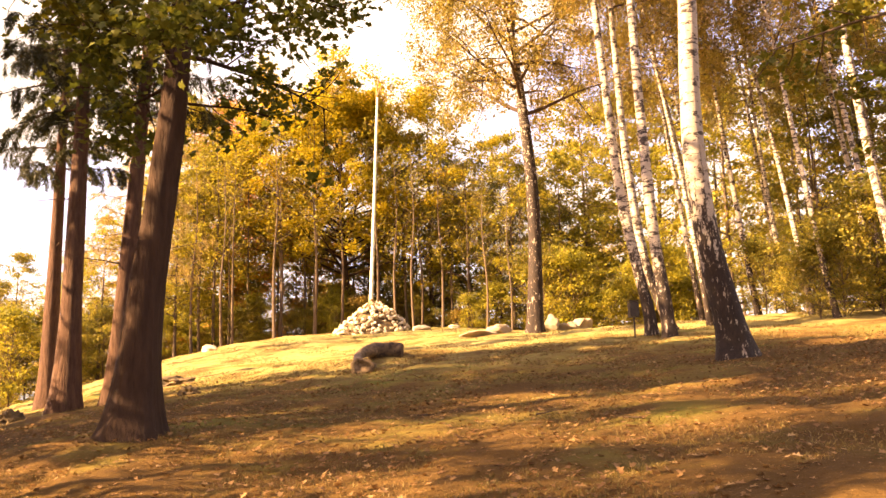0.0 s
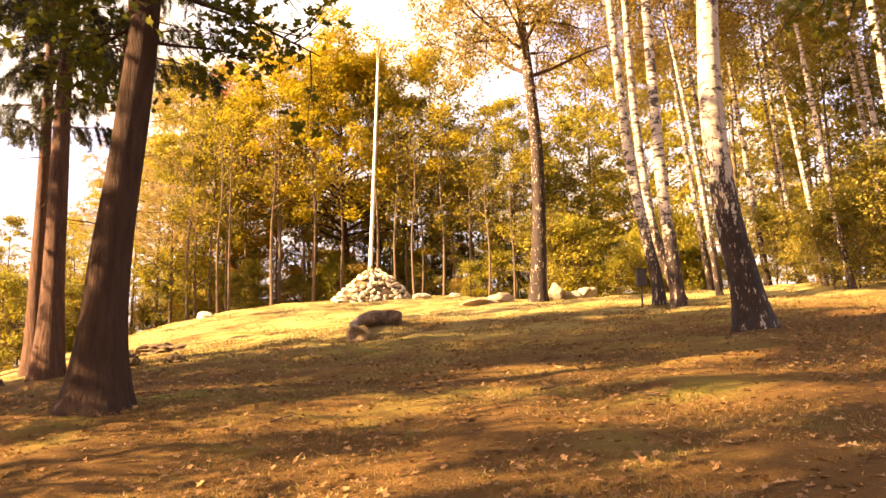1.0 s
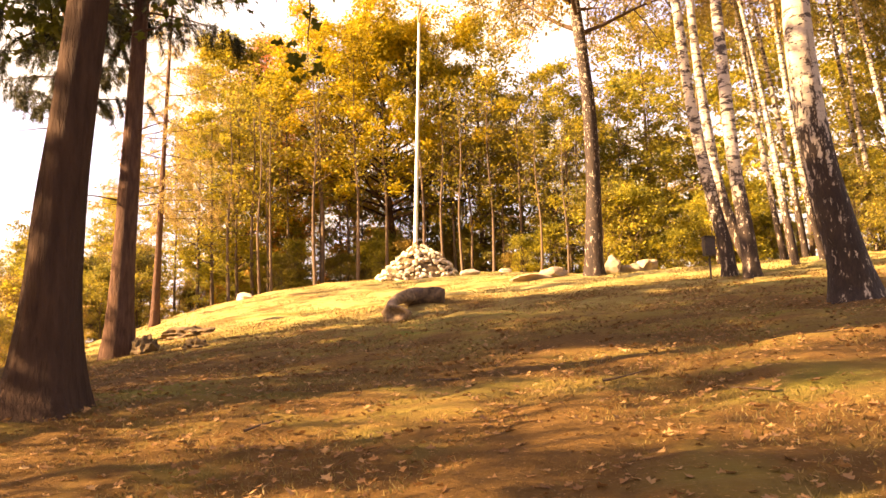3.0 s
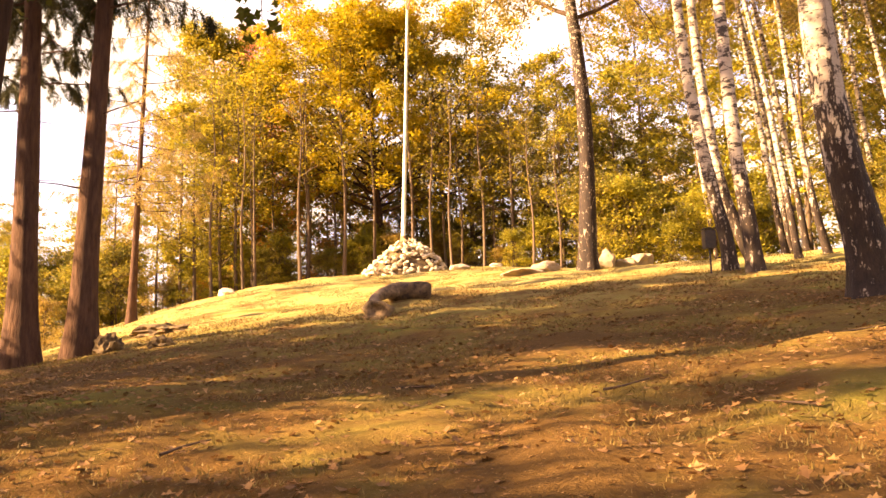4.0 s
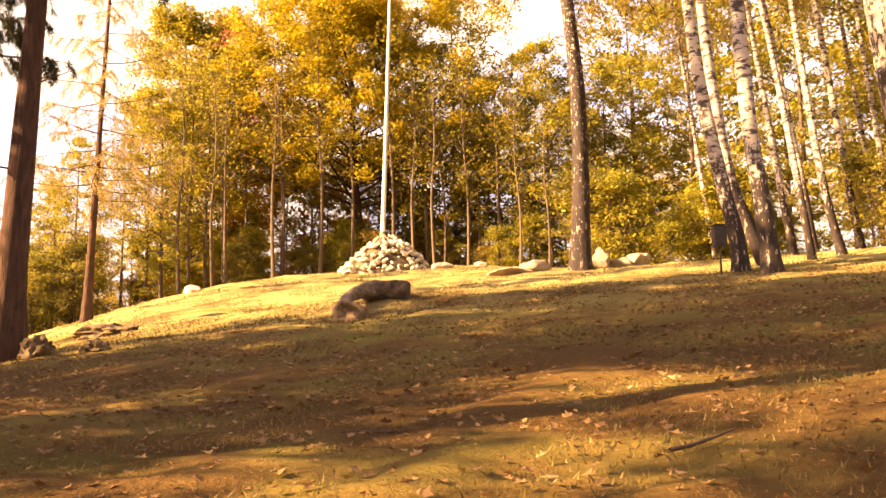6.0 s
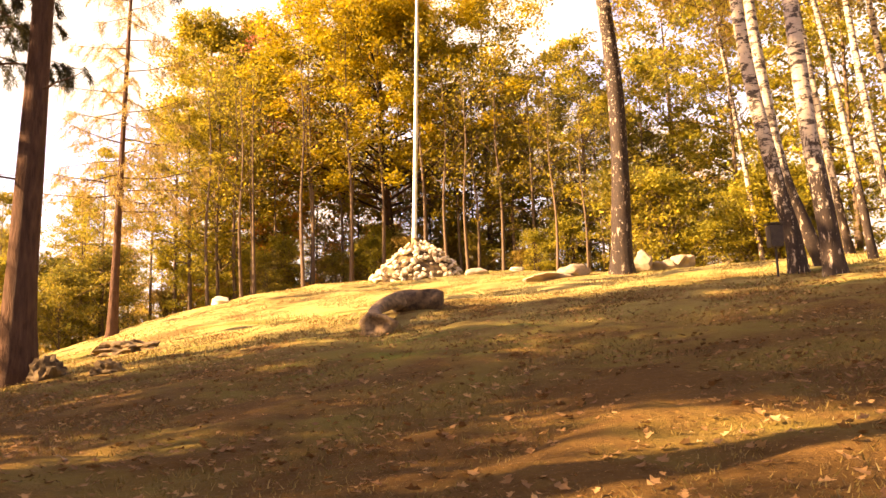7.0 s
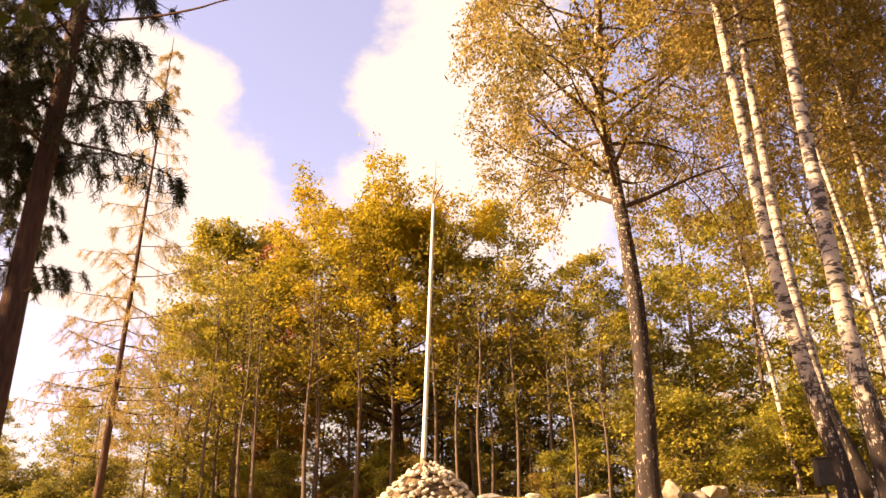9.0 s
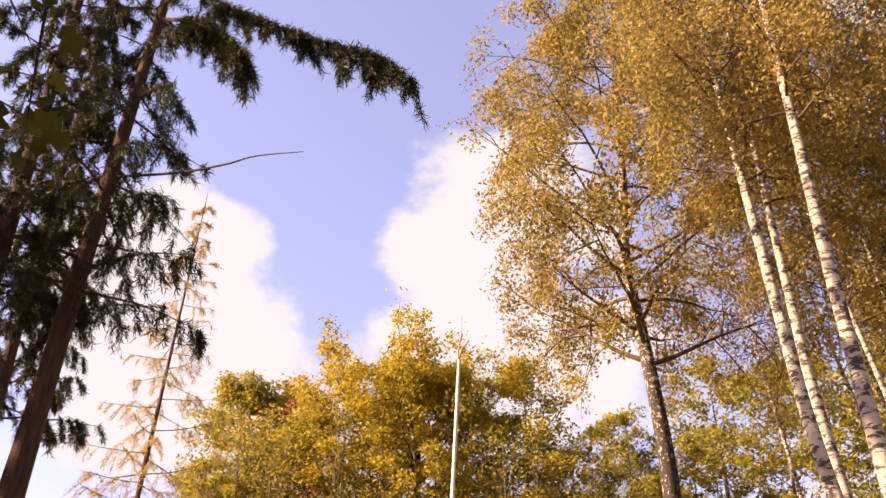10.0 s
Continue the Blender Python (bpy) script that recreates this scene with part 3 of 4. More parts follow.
placed("birch_tree", 2.96, 40.0, grow(
    R(32), [(0, 0, -0.2), (0.17, 0, 3.2), (0.18, 0, 6.4), (0.0, 0, 9.2), (-0.25, 0, 11.8), (-0.45, 0, 14.0), (-0.2, 0, 18), (0.1, 0, 28)], 0.33, M_BIRCHBARK_LONE, M_BIRCH,
    n_limbs=60, lo=0.35, reach=4.9, leaves=80000, sides=14, taper=0.92, flare=0.4, profile=lambda u: 0.75 + 0.5 * math.sin(3.1 * min(1, u + 0.15)) if u < 0.75 else 1.3 * (1.06 - u) + 0.3, **dict(BIRCH, size=0.15, clumps=760, clump=(0.36, 0.36, 0.50))),
    "tall birch with dark scaly trunk and golden crown", category="birch tree", group="birches")
placed("birch_tree", 6.75, 32.2, grow(
    R(33), [(0, 0, -0.2), (-0.10, 0, 0.9), (-0.36, 0, 2.3), (-0.80, 0, 5.3), (-1.05, 0, 8.9), (-1.3, 0, 13), (-1.6, 0, 18.5), (-1.8, 0, 25)], 0.195, M_BIRCHBARK, M_BIRCH,
    n_limbs=44, lo=0.50, reach=3.2, leaves=22000, sides=14, flare=0.4, **BIRCH),
    "leaning white birch beside the litter bin", category="birch tree", group="birches")
placed("birch_tree", 7.75, 33.6, grow(
    R(34), [(0, 0, -0.2), (-0.55, 0, 1.4), (-0.95, 0, 3.0), (-1.3, 0, 6.6), (-1.42, 0, 10), (-1.5, 0, 14), (-1.6, 0, 24)], 0.18, M_BIRCHBARK, M_BIRCH,
    n_limbs=40, lo=0.52, reach=3.2, leaves=24000, sides=12, flare=0.4, **BIRCH),
    "birch with a bowed foot and pale trunk", category="birch tree", group="birches")
placed("birch_tree", 6.95, 29.9, grow(
    R(35), [(0, 0, -0.2), (-0.12, 0, 1.3), (-0.32, 0, 3.5), (-0.42, 0, 6.5), (-0.48, 0, 9.1), (-0.5, 0, 13), (-0.55, 0, 17), (-0.6, 0, 25)], 0.205, M_BIRCHBARK, M_BIRCH,
    n_limbs=42, lo=0.52, reach=3.2, leaves=19000, sides=14, flare=0.4, **BIRCH),
    "white birch with black scars and drooping yellow twigs", category="birch tree", group="birches")

# grove of thinner birches, all leaning towards the clearing
grove = [grow(R(40 + i), [(0, 0, -0.2), (-0.25 - 0.1 * i, 0, 2.5), (-0.9, 0.1, 8), (-1.9 + 0.3 * i, 0.1, 15), (-2.6 + 0.4 * i, 0, 23)], 0.125, M_BIRCHBARK, M_BIRCH,
              n_limbs=32, lo=0.45, reach=3.3, leaves=15000, sides=10, flare=0.3, **BIRCH) for i in range(3)]
GROVE = ((9.3, 35.0), (9.9, 39.0), (10.6, 36.4), (11.3, 41.5), (12.7, 41.0), (13.4, 27.6), (13.6, 36.8), (13.2, 33.0), (14.8, 43.0), (15.6, 34.4), (17.0, 38.5), (16.2, 30.2),
         (18.8, 33.5), (19.6, 42.0), (20.8, 36.8), (12.0, 46.5), (16.5, 49.0), (22.5, 31.5), (24.5, 40.0), (9.0, 47.0))
for i, (gx, gy) in enumerate(GROVE):
    placed("birch_tree", gx, gy, grove[i % 3], "slender white birch leaning towards the clearing", category="birch tree", group="birches", turn=(i * 37) % 50 - 25, scale=0.88 + 0.05 * ((i * 7) % 6))

# maples behind the stone pile
placed("maple_tree", -8.0, 58.0, grow(
    R(51), [(0, 0, -1.0), (-0.1, 0, 1.5), (-0.5, 0, 4.5), (-0.75, 0, 8), (-0.8, 0, 12), (-0.7, 0, 15.4)], 0.33, M_OAKBARK, M_MAPLE,
    n_limbs=62, lo=0.35, reach=7.8, profile=lambda u: 0.80 + 0.24 * math.sin(math.pi * min(1, u + 0.2)) if u < 0.6 else max(0.26, 0.95 - 1.75 * (u - 0.6)), pitch=0.36, rise=0.0,
    subs=10, leaves=104000, size=0.21, spread=0.30, sides=12, clumps=1250, clump=(0.46, 0.46, 0.26), stout=0.015),
    "large maple with a golden rounded crown", category="maple tree")
placed("maple_tree", -18.6, 58.0, grow(
    R(52), [(0, 0, -1.0), (0.1, 0, 5), (0.0, 0, 10), (-0.2, 0, 18.2)], 0.20, M_GREYBARK, M_MAPLE_DULL,
    n_limbs=50, lo=0.24, reach=5.0, pitch=0.2, rise=0.2, subs=9, leaves=34000, size=0.21, spread=0.28, clumps=560, clump=(0.42, 0.42, 0.24)),
    "maple with olive and yellow leaves and slim trunk", category="maple tree")
placed("maple_tree", -16.4, 59.5, grow(
    R(55), [(0, 0, -1.0), (-0.3, 0, 4), (-0.5, 0, 9), (-0.3, 0, 16.0)], 0.16, M_GREYBARK, M_MAPLE_DULL,
    n_limbs=36, lo=0.35, reach=3.9, pitch=0.25, rise=0.2, subs=8, leaves=18000, size=0.21, spread=0.28, clumps=320, clump=(0.42, 0.42, 0.24)),
    "slim maple with thinning olive crown", category="maple tree")
placed("maple_tree", -19.2, 67.0, grow(
    R(53), [(0, 0, -1.0), (0.1, 0, 8), (-0.2, 0, 22.6)], 0.28, M_GREYBARK, M_RED, n_limbs=30, lo=0.5, reach=3.6, pitch=0.3, rise=0.4, subs=7, leaves=9000, size=0.24, spread=0.35),
    "maple with reddish top leaves", category="maple tree")

# overhanging maple beside the path: a low bough of big leaves
placed("maple_tree", 10.3, 13.8, grow(
    R(54), [(0, 0, -0.3), (0.1, 0, 3), (0.0, 0, 7), (0.1, 0, 12)], 0.22, M_GREYBARK, M_BOUGH, n_limbs=30, lo=0.30, reach=4.2, pitch=0.1, rise=0.0, subs=8, leaves=15000, size=0.16, spread=0.22, shape=LOBED, clumps=330, clump=(0.36, 0.36, 0.2), stout=0.014),
    "maple with broad green-yellow leaves on low boughs", category="maple tree", turn=60)

# ---- the wood behind the clearing ----
rw = random.Random(5)
wood_kinds = [
    ("tree", grow(R(61), [(0, 0, -1), (0.1, 0, 6), (0.3, 0, 17)], 0.17, M_GREYBARK, M_MAPLE_DULL, n_limbs=34, lo=0.25, reach=4.0, pitch=0.2, rise=0.15, subs=6, leaves=8600, size=0.23, spread=0.28, clumps=210), "slim broadleaf tree with olive autumn leaves"),
    ("tree", grow(R(62), [(0, 0, -1), (-0.2, 0, 6), (-0.1, 0, 15)], 0.15, M_GREYBARK, M_YELLOW, n_limbs=32, lo=0.2, reach=3.8, pitch=0.2, rise=0.15, subs=6, leaves=8200, size=0.22, spread=0.28, clumps=200), "slim broadleaf tree with yellow autumn leaves"),
    ("tree", grow(R(63), [(0, 0, -1), (0.2, 0, 5), (0.0, 0, 13)], 0.13, M_GREYBARK, M_BROWN, n_limbs=32, lo=0.12, reach=3.3, pitch=0.2, rise=0.15, subs=6, leaves=7000, size=0.21, spread=0.28, clumps=190), "young broadleaf tree with brown leaves"),
    ("pine_tree", grow(R(64), [(0, 0, -1), (0.1, 0.1, 8), (-0.2, 0, 19)], 0.19, M_PINEBARK, M_PINE, n_limbs=26, lo=0.5, reach=3.0, pitch=0.2, rise=0.2, subs=6, leaves=9000, size=0.22, spread=0.26, shape=NEEDLE, sub_rise=0.2), "pine with reddish bare trunk and thin crown"),
    ("tree", grow(R(65), [(0, 0, -1), (0.1, 0, 4), (0.2, 0, 11)], 0.11, M_GREYBARK, M_ORANGE, n_limbs=28, lo=0.10, reach=3.0, pitch=0.2, rise=0.15, subs=6, leaves=7000, size=0.21, spread=0.28, clumps=190), "young tree with orange autumn leaves"),
    ("tree", grow(R(66), [(0, 0, -1), (0.1, 0, 6), (0.0, 0, 16)], 0.17, M_GREYBARK, M_GREENISH, n_limbs=36, lo=0.15, reach=4.2, pitch=0.2, rise=0.15, subs=6, leaves=9000, size=0.23, spread=0.28, clumps=220), "broadleaf tree with dull green leaves"),
    ("tree", grow(R(67), [(0, 0, -1), (0.1, 0, 6), (0.0, 0, 16)], 0.17, M_GREYBARK, M_GREENISH, n_limbs=30, lo=0.2, reach=4.4, pitch=0.2, rise=0.15, subs=5, leaves=12500, size=0.25, spread=0.22, clumps=78, clump=(0.55, 0.55, 0.32)), "full-crowned broadleaf tree with dull green leaves"),
    ("tree", grow(R(68), [(0, 0, -1), (0.12, 0.1, 4), (-0.1, 0, 8), (0.1, 0, 12.5)], 0.10, M_GREYBARK, M_MAPLE_DULL, n_limbs=20, lo=0.45, reach=1.6, pitch=0.35, rise=0.1, subs=4, leaves=420, size=0.19, spread=0.3), "slim bare trunk with sparse olive leaves"),
]


def wood_tree(kind, x, y, scale, group="trees of the wood"):
    name, meshes, label = wood_kinds[kind]
    return placed(name, x, y, meshes, label, category="pine tree" if kind == 3 else "tree", group=group, turn=rw.uniform(0, 360), scale=scale)


# pines and saplings right behind the top
for px, py, k, s in ((-15.6, 53.5, 7, 1.13), (-14.4, 56.0, 7, 1.04), (-11.9, 54.5, 7, 1.10), (-11.2, 57.5, 7, 1.07), (-17.6, 52.5, 0, 0.68), (-18.9, 53.5, 0, 0.72), (-21.0, 50.0, 0, 0.55), (-23.5, 52.5, 1, 0.55),
                     (-3.5, 56.0, 7, 0.90), (-1.8, 59.0, 3, 0.65), (0.2, 57.5, 7, 0.87), (-5.2, 61.5, 5, 0.8), (1.5, 60.5, 3, 0.66), (-13.5, 60.0, 4, 1.0), (-16.5, 61.0, 4, 1.1), (-9.5, 63.0, 4, 0.9),
                     (-2.5, 64.0, 2, 1.0), (3.5, 62.0, 5, 0.8), (-3.2, 60.5, 5, 1.12), (5.5, 58.0, 1, 0.9), (2.2, 55.5, 0, 0.8), (-0.5, 55.5, 5, 0.7), (1.0, 64.0, 0, 0.95), (4.2, 66.0, 1, 0.95), (7.5, 62.0, 0, 1.15), (10.0, 57.0, 1, 1.1),
                     (12.5, 61.0, 1, 1.25), (15.5, 57.0, 0, 1.1), (19.0, 54.0, 1, 1.1), (22.0, 60.0, 0, 1.2), (26.0, 50.0, 5, 1.1), (24.0, 45.0, 1, 1.0), (28.0, 37.0, 5, 1.0), (-26.0, 57.0, 0, 0.58),
                     (-18.0, 57.5, 5, 0.85), (-24.5, 47.5, 5, 0.5), (-12.6, 65.5, 5, 1.05), (8.0, 67.0, 5, 1.1), (-1.0, 69.0, 5, 0.85), (17.0, 66.0, 0, 1.2), (20.0, 47.0, 5, 1.0), (23.0, 52.0, 5, 1.1), (27.0, 44.0, 5, 1.0), (30.5, 48.0, 0, 1.2), (17.2, 45.5, 5, 0.8), (21.5, 40.5, 5, 0.85), (26.0, 34.0, 5, 0.9), (-11.0, 61.5, 2, 0.7), (-9.0, 64.5, 1, 0.7), (-6.8, 62.0, 2, 0.75), (-4.6, 64.0, 1, 0.75), (-7.8, 66.5, 5, 0.7), (-12.8, 62.5, 1, 0.7)):
    wood_tree(k, px, py, s)
for i in range(12):
    wood_tree(7, -21 + 2.1 * i + rw.uniform(-0.7, 0.7), rw.uniform(53, 60), rw.uniform(0.8, 1.1))
# slim bare trunks at the very edge
for px, py, s in ((-16.2, 51.5, 1.0), (-14.3, 51.0, 0.9), (-13.8, 51.3, 0.95), (-11.5, 51.8, 1.05), (-9.4, 52.6, 1.1), (-4.6, 53.0, 0.9), (-3.5, 52.2, 0.85), (-2.0, 53.4, 0.95), (0.6, 52.0, 0.8), (2.0, 50.5, 0.7)):
    wood_tree(7, px, py, s)
# farther rows, lower down the hill
for i in range(58):
    fx, fy = rw.uniform(-62, -24), rw.uniform(46, 92)
    if fx > -0.75 * fy + 12:
        wood_tree(rw.choice((0, 1, 2, 3, 5, 5, 2)), fx, fy, rw.uniform(0.55, 0.78))
for i in range(16):
    wood_tree(rw.choice((5, 5, 2)), rw.uniform(-46, -26), rw.uniform(42, 58), rw.uniform(0.42, 0.58))
for i in range(9):
    wood_tree(rw.choice((0, 1, 2, 5)), rw.uniform(8, 34), rw.uniform(70, 84), rw.uniform(0.9, 1.15))
for i in range(24):
    wood_tree(rw.choice((0, 1, 2, 2, 5)), rw.uniform(-26, 8), rw.uniform(61, 78), rw.uniform(0.5, 0.75))
# trees beside and behind the path, whose crowns shade the lawn
for sx, sy, k, s in ((-12.5, 11.0, 6, 1.05), (-16.5, 15.0, 6, 1.1), (-10.5, 2.0, 6, 0.85), (-8.5, -4.0, 6, 1.0), (-19.5, 20.5, 6, 1.1), (-15.2, 18.0, 6, 1.0), (-11.0, 12.3, 6, 0.85), (-22.0, -2.0, 6, 1.1), (-20.0, 10.5, 6, 1.1), (-14.0, 5.2, 0, 0.95), (-24.0, 15.0, 0, 1.1), (-13.5, 14.2, 0, 0.9), (-7.5, 0.8, 0, 0.9), (6.0, -7.0, 6, 1.0), (-3.5, -5.5, 6, 1.0)):
    wood_tree(k, sx, sy, s, "trees beside the path")

# ---- undergrowth ----
SHRUB = dict(n_limbs=26, lo=0.03, pitch=0.75, rise=0.2, subs=6, sub_len=0.5, sides=6, foot=0.3, flare=0.0)
shrubs = [
    (grow(R(71), [(0, 0, -0.2), (0.1, 0, 1.6), (0.0, 0, 3.6)], 0.04, M_GREYBARK, M_YELLOW, reach=1.9, leaves=5600, size=0.14, spread=0.34, clumps=90, clump=(0.34, 0.34, 0.15), **SHRUB), "bright yellow bush at the edge of the wood"),
    (grow(R(72), [(0, 0, -0.2), (-0.1, 0, 1.4), (0.1, 0, 3.0)], 0.035, M_GREYBARK, M_BROWN, reach=1.6, leaves=4200, size=0.13, spread=0.3, clumps=80, clump=(0.3, 0.3, 0.15), **SHRUB), "brown-leaved bush at the edge of the wood"),
    (grow(R(73), [(0, 0, -0.2), (0.1, 0, 1.5), (0.0, 0, 3.4)], 0.04, M_GREYBARK, M_GREENISH, reach=1.9, leaves=5400, size=0.13, spread=0.34, clumps=90, clump=(0.34, 0.34, 0.15), **SHRUB), "dull green bush at the edge of the wood"),
    (grow(R(74), [(0, 0, -0.2), (0.0, 0, 1.4), (0.1, 0, 3.0)], 0.035, M_GREYBARK, M_ORANGE, reach=1.5, leaves=4000, size=0.13, spread=0.3, clumps=70, clump=(0.3, 0.3, 0.15), **SHRUB), "orange autumn bush among pine trunks"),
]


def shrub(kind, x, y, s):
    meshes, label = shrubs[kind]
    tree("shrub", meshes, x, y, label, "shrub", "undergrowth", rw.uniform(0, 360), s)


for i in range(20):
    shrub(rw.choice((0, 0, 2)), rw.uniform(3.4, 13.5), rw.uniform(46.5, 56), rw.uniform(0.7, 1.3))
for i in range(10):
    shrub(rw.choice((1, 2, 2, 0)), rw.uniform(-4, 5), rw.uniform(54, 60), rw.uniform(0.35, 0.75))
for i in range(26):
    shrub(rw.choice((0, 1, 3, 1, 0, 2)), rw.uniform(-21, -3), rw.uniform(55, 62), rw.uniform(0.5, 1.15))
for i in range(18):
    shrub(rw.choice((0, 2, 1, 0)), rw.uniform(-20, 3), rw.uniform(52.5, 56), rw.uniform(0.45, 0.9))
for i in range(26):
    shrub(rw.choice((0, 2, 2, 1)), rw.uniform(-34, -17.5), rw.uniform(41, 54), rw.uniform(0.7, 1.2))
for i in range(26):
    bx = rw.uniform(12.0, 25)
    shrub(2, bx, rw.uniform(27.5 + 0.1 * bx, 45), rw.uniform(0.6, 1.25))
for i in range(8):
    shrub(rw.choice((2, 1)), rw.uniform(-22, -16), rw.uniform(29, 40), rw.uniform(0.5, 0.8))


# ---- stones ----
def rough_stone(rng, sx, sy, sz, seed_amp=0.16, sub=2, flats=9, grain=1.6):
    bm = bmesh.new()
    bmesh.ops.create_icosphere(bm, subdivisions=sub, radius=1.0)
    off = Vector(rng.uniform(-50, 50, 3))
    cuts = [(Vector(unit(rng.normal(size=3))), rng.uniform(0.52, 0.85)) for _ in range(flats)]
    for v in bm.verts:
        for nrm, d in cuts:
            t = v.co.dot(nrm)
            if t > d:
                v.co -= nrm * (t - d) * 0.97
        v.co *= 1 + seed_amp * noise.noise(v.co * grain + off)
        v.co = Vector((v.co.x * sx, v.co.y * sy, v.co.z * sz))
    return bm


def lone_stone(name, x, y, sx, sy, sz, seed, label, turn=0, mat=None, sink=0.35):
    bm = rough_stone(R(seed), sx * 1.2, sy * 1.2, sz * 1.2, 0.3, 3)
    me = bpy.data.meshes.new(name)
    bm.to_mesh(me)
    bm.free()
    me.materials.append(mat or M_BOULDER)
    ob = new(name, me)
    ob.matrix_basis = pose(x, y, float(ground_z(x, y)) + sz * (1 - 2 * sink), 0, 0, turn)
    return tagged(ob, label, "boulder" if max(sx, sy) > 0.35 else "stone", "stones at the top")


lone_stone("boulder", 3.75, 41.6, 0.44, 0.42, 0.42, 81, "rounded pale boulder behind the birch", 20, sink=0.25)
lone_stone("boulder", 5.15, 42.4, 0.50, 0.42, 0.42, 82, "pale angular boulder by the yellow bushes", 70, sink=0.25)
lone_stone("boulder", 4.45, 41.8, 0.42, 0.34, 0.26, 83, "low pale boulder between two larger ones", 10, sink=0.3)
lone_stone("boulder", 1.40, 40.6, 0.48, 0.36, 0.25, 84, "pale block of stone beside the birch", 5, sink=0.25)
lone_stone("boulder", 0.45, 40.2, 0.80, 0.50, 0.15, 85, "flat pale slab lying in the grass", 8, sink=0.3)
lone_stone("stone", -2.55, 46.6, 0.42, 0.3, 0.16, 86, "flat pale stone beside the stone pile", 0, M_STONE, 0.3)
lone_stone("stone", -0.9, 46.8, 0.30, 0.2, 0.12, 87, "small pale stone in the grass", 30, M_STONE, 0.3)
lone_stone("stone", -13.2, 45.6, 0.36, 0.3, 0.22, 88, "pale stone at the brow of the slope", 0, M_STONE, 0.3)


def stone_pile(x, y):
    """A cone of heaped fieldstones round the foot of the pole."""
    root = new("stone_pile")
    root.matrix_basis = pose(x, y, float(ground_z(x, y)))
    H, RX, RY = 1.66, 2.0, 1.9

    def height(u, v):
        d = math.hypot(u / RX, v / RY)
        lump = 0.34 * math.exp(-((u - 1.05) ** 2 + (v + 0.5) ** 2) / 0.22) + 0.20 * math.exp(-((u - 1.6) ** 2 + (v + 0.3) ** 2) / 0.12)
        return H * (1 - d ** 1.15) ** 0.95 * (0.96 + 0.07 * math.sin(3 * math.atan2(v, u) + 0.7)) + lump * (1 - d) ** 0.3 if d < 1 else 0.0

    def drop(u, v):
        d = min(1.0, math.hypot(u / RX, v / RY))
        return d * (float(ground_z(x + u, y + v)) - float(ground_z(x, y)))

    # core below the stones; its dark colour fills the gaps between them
    bm = bmesh.new()
    n = 26
    rings = []
    for i in range(n + 1):
        rr = 1.02 * i / n
        rings.append([bm.verts.new((RX * rr * math.cos(a) * 0.96, RY * rr * math.sin(a) * 0.96, height(RX * rr * math.cos(a), RY * rr * math.sin(a)) - 0.12 + drop(RX * rr * math.cos(a), RY * rr * math.sin(a)))) for a in np.linspace(0, 2 * math.pi, 28, endpoint=False)])
    for i in range(n):
        for j in range(28):
            bm.faces.new((rings[i][j], rings[i + 1][j], rings[i + 1][(j + 1) % 28], rings[i][(j + 1) % 28]))
    part("core", bm, M_SOIL, root, "dark core seen in the gaps between stones")
    kinds = []
    for i in range(9):
        rg = R(90 + i)
        b = rough_stone(rg, rg.uniform(0.8, 1.15), rg.uniform(0.65, 1.0), rg.uniform(0.45, 0.8), 0.35, 1)
        me = bpy.data.meshes.new("stone")
        b.to_mesh(me)
        b.free()
        me.materials.append(M_STONE)
        kinds.append(me)
    rg = R(99)
    made = 0
    while made < 298:
        a = rg.uniform(0, 2 * math.pi) if made % 3 else rg.uniform(math.pi, 2 * math.pi)
        d = math.sqrt(rg.uniform(0, 1)) * 1.0
        u, v = RX * d * math.cos(a), RY * d * math.sin(a)
        s = rg.uniform(0.09, 0.19)
        st = new("stone", kinds[made % 9])
        st.parent = root
        st.matrix_basis = pose(u, v, height(u, v) + drop(u, v) + s * 0.12, *rg.uniform(-40, 40, 2), rg.uniform(0, 360)) @ Matrix.Scale(s, 4)
        made += 1
    return tagged(root, "cone-shaped heap of pale fieldstones round a pole", "stone pile")


stone_pile(-5.2, 47.4)


def forked_pole(x, y, z0):
    """A tall whitewashed timber pole, its top a natural fork with a thin rod."""
    root = new("flagpole")
    root.matrix_basis = pose(x, y, z0)
    w = Wood()
    line = curve_pts([(0, 0, 0.35), (0.16, 0, 4.0), (0.33, 0, 8.0), (0.48, 0, 11.6)], 18)
    w.tube(line, np.linspace(0.105, 0.062, 18), 12, 0.015, R(7))
    child("shaft", w.mesh("shaft", M_POLE), root, "slightly crooked whitewashed timber")
    w = Wood()
    w.tube(curve_pts([(-0.03, 0, -1.2), (-0.01, 0, 0.0), (0, 0, 0.5)], 6), np.linspace(0.14, 0.125, 6), 12, 0.02, R(8))
    child("base", w.mesh("base", M_POLE_END), root, "reddish-brown unpainted foot")
    for nm, pts, r in (("fork_prong", [(0.46, 0, 11.3), (0.44, 0, 11.9), (0.52, 0, 12.5), (0.58, 0, 12.75)], 0.05), ("fork_prong", [(0.49, 0, 11.7), (0.62, 0, 12.1), (0.82, 0, 12.35), (0.90, 0, 12.5)], 0.05),
                       ("rod", [(0.57, 0, 12.5), (0.58, 0, 13.0), (0.60, 0, 13.7)], 0.018)):
        w = Wood()
        p = curve_pts(pts, 8)
        w.tube(p, np.linspace(r, r * 0.6, 8), 8, 0.03, R(9))
        child(nm, w.mesh(nm, M_POLE_END), root)
    return tagged(root, "tall whitewashed timber pole with forked top", "pole")


forked_pole(-5.25, 47.4, 7.75)


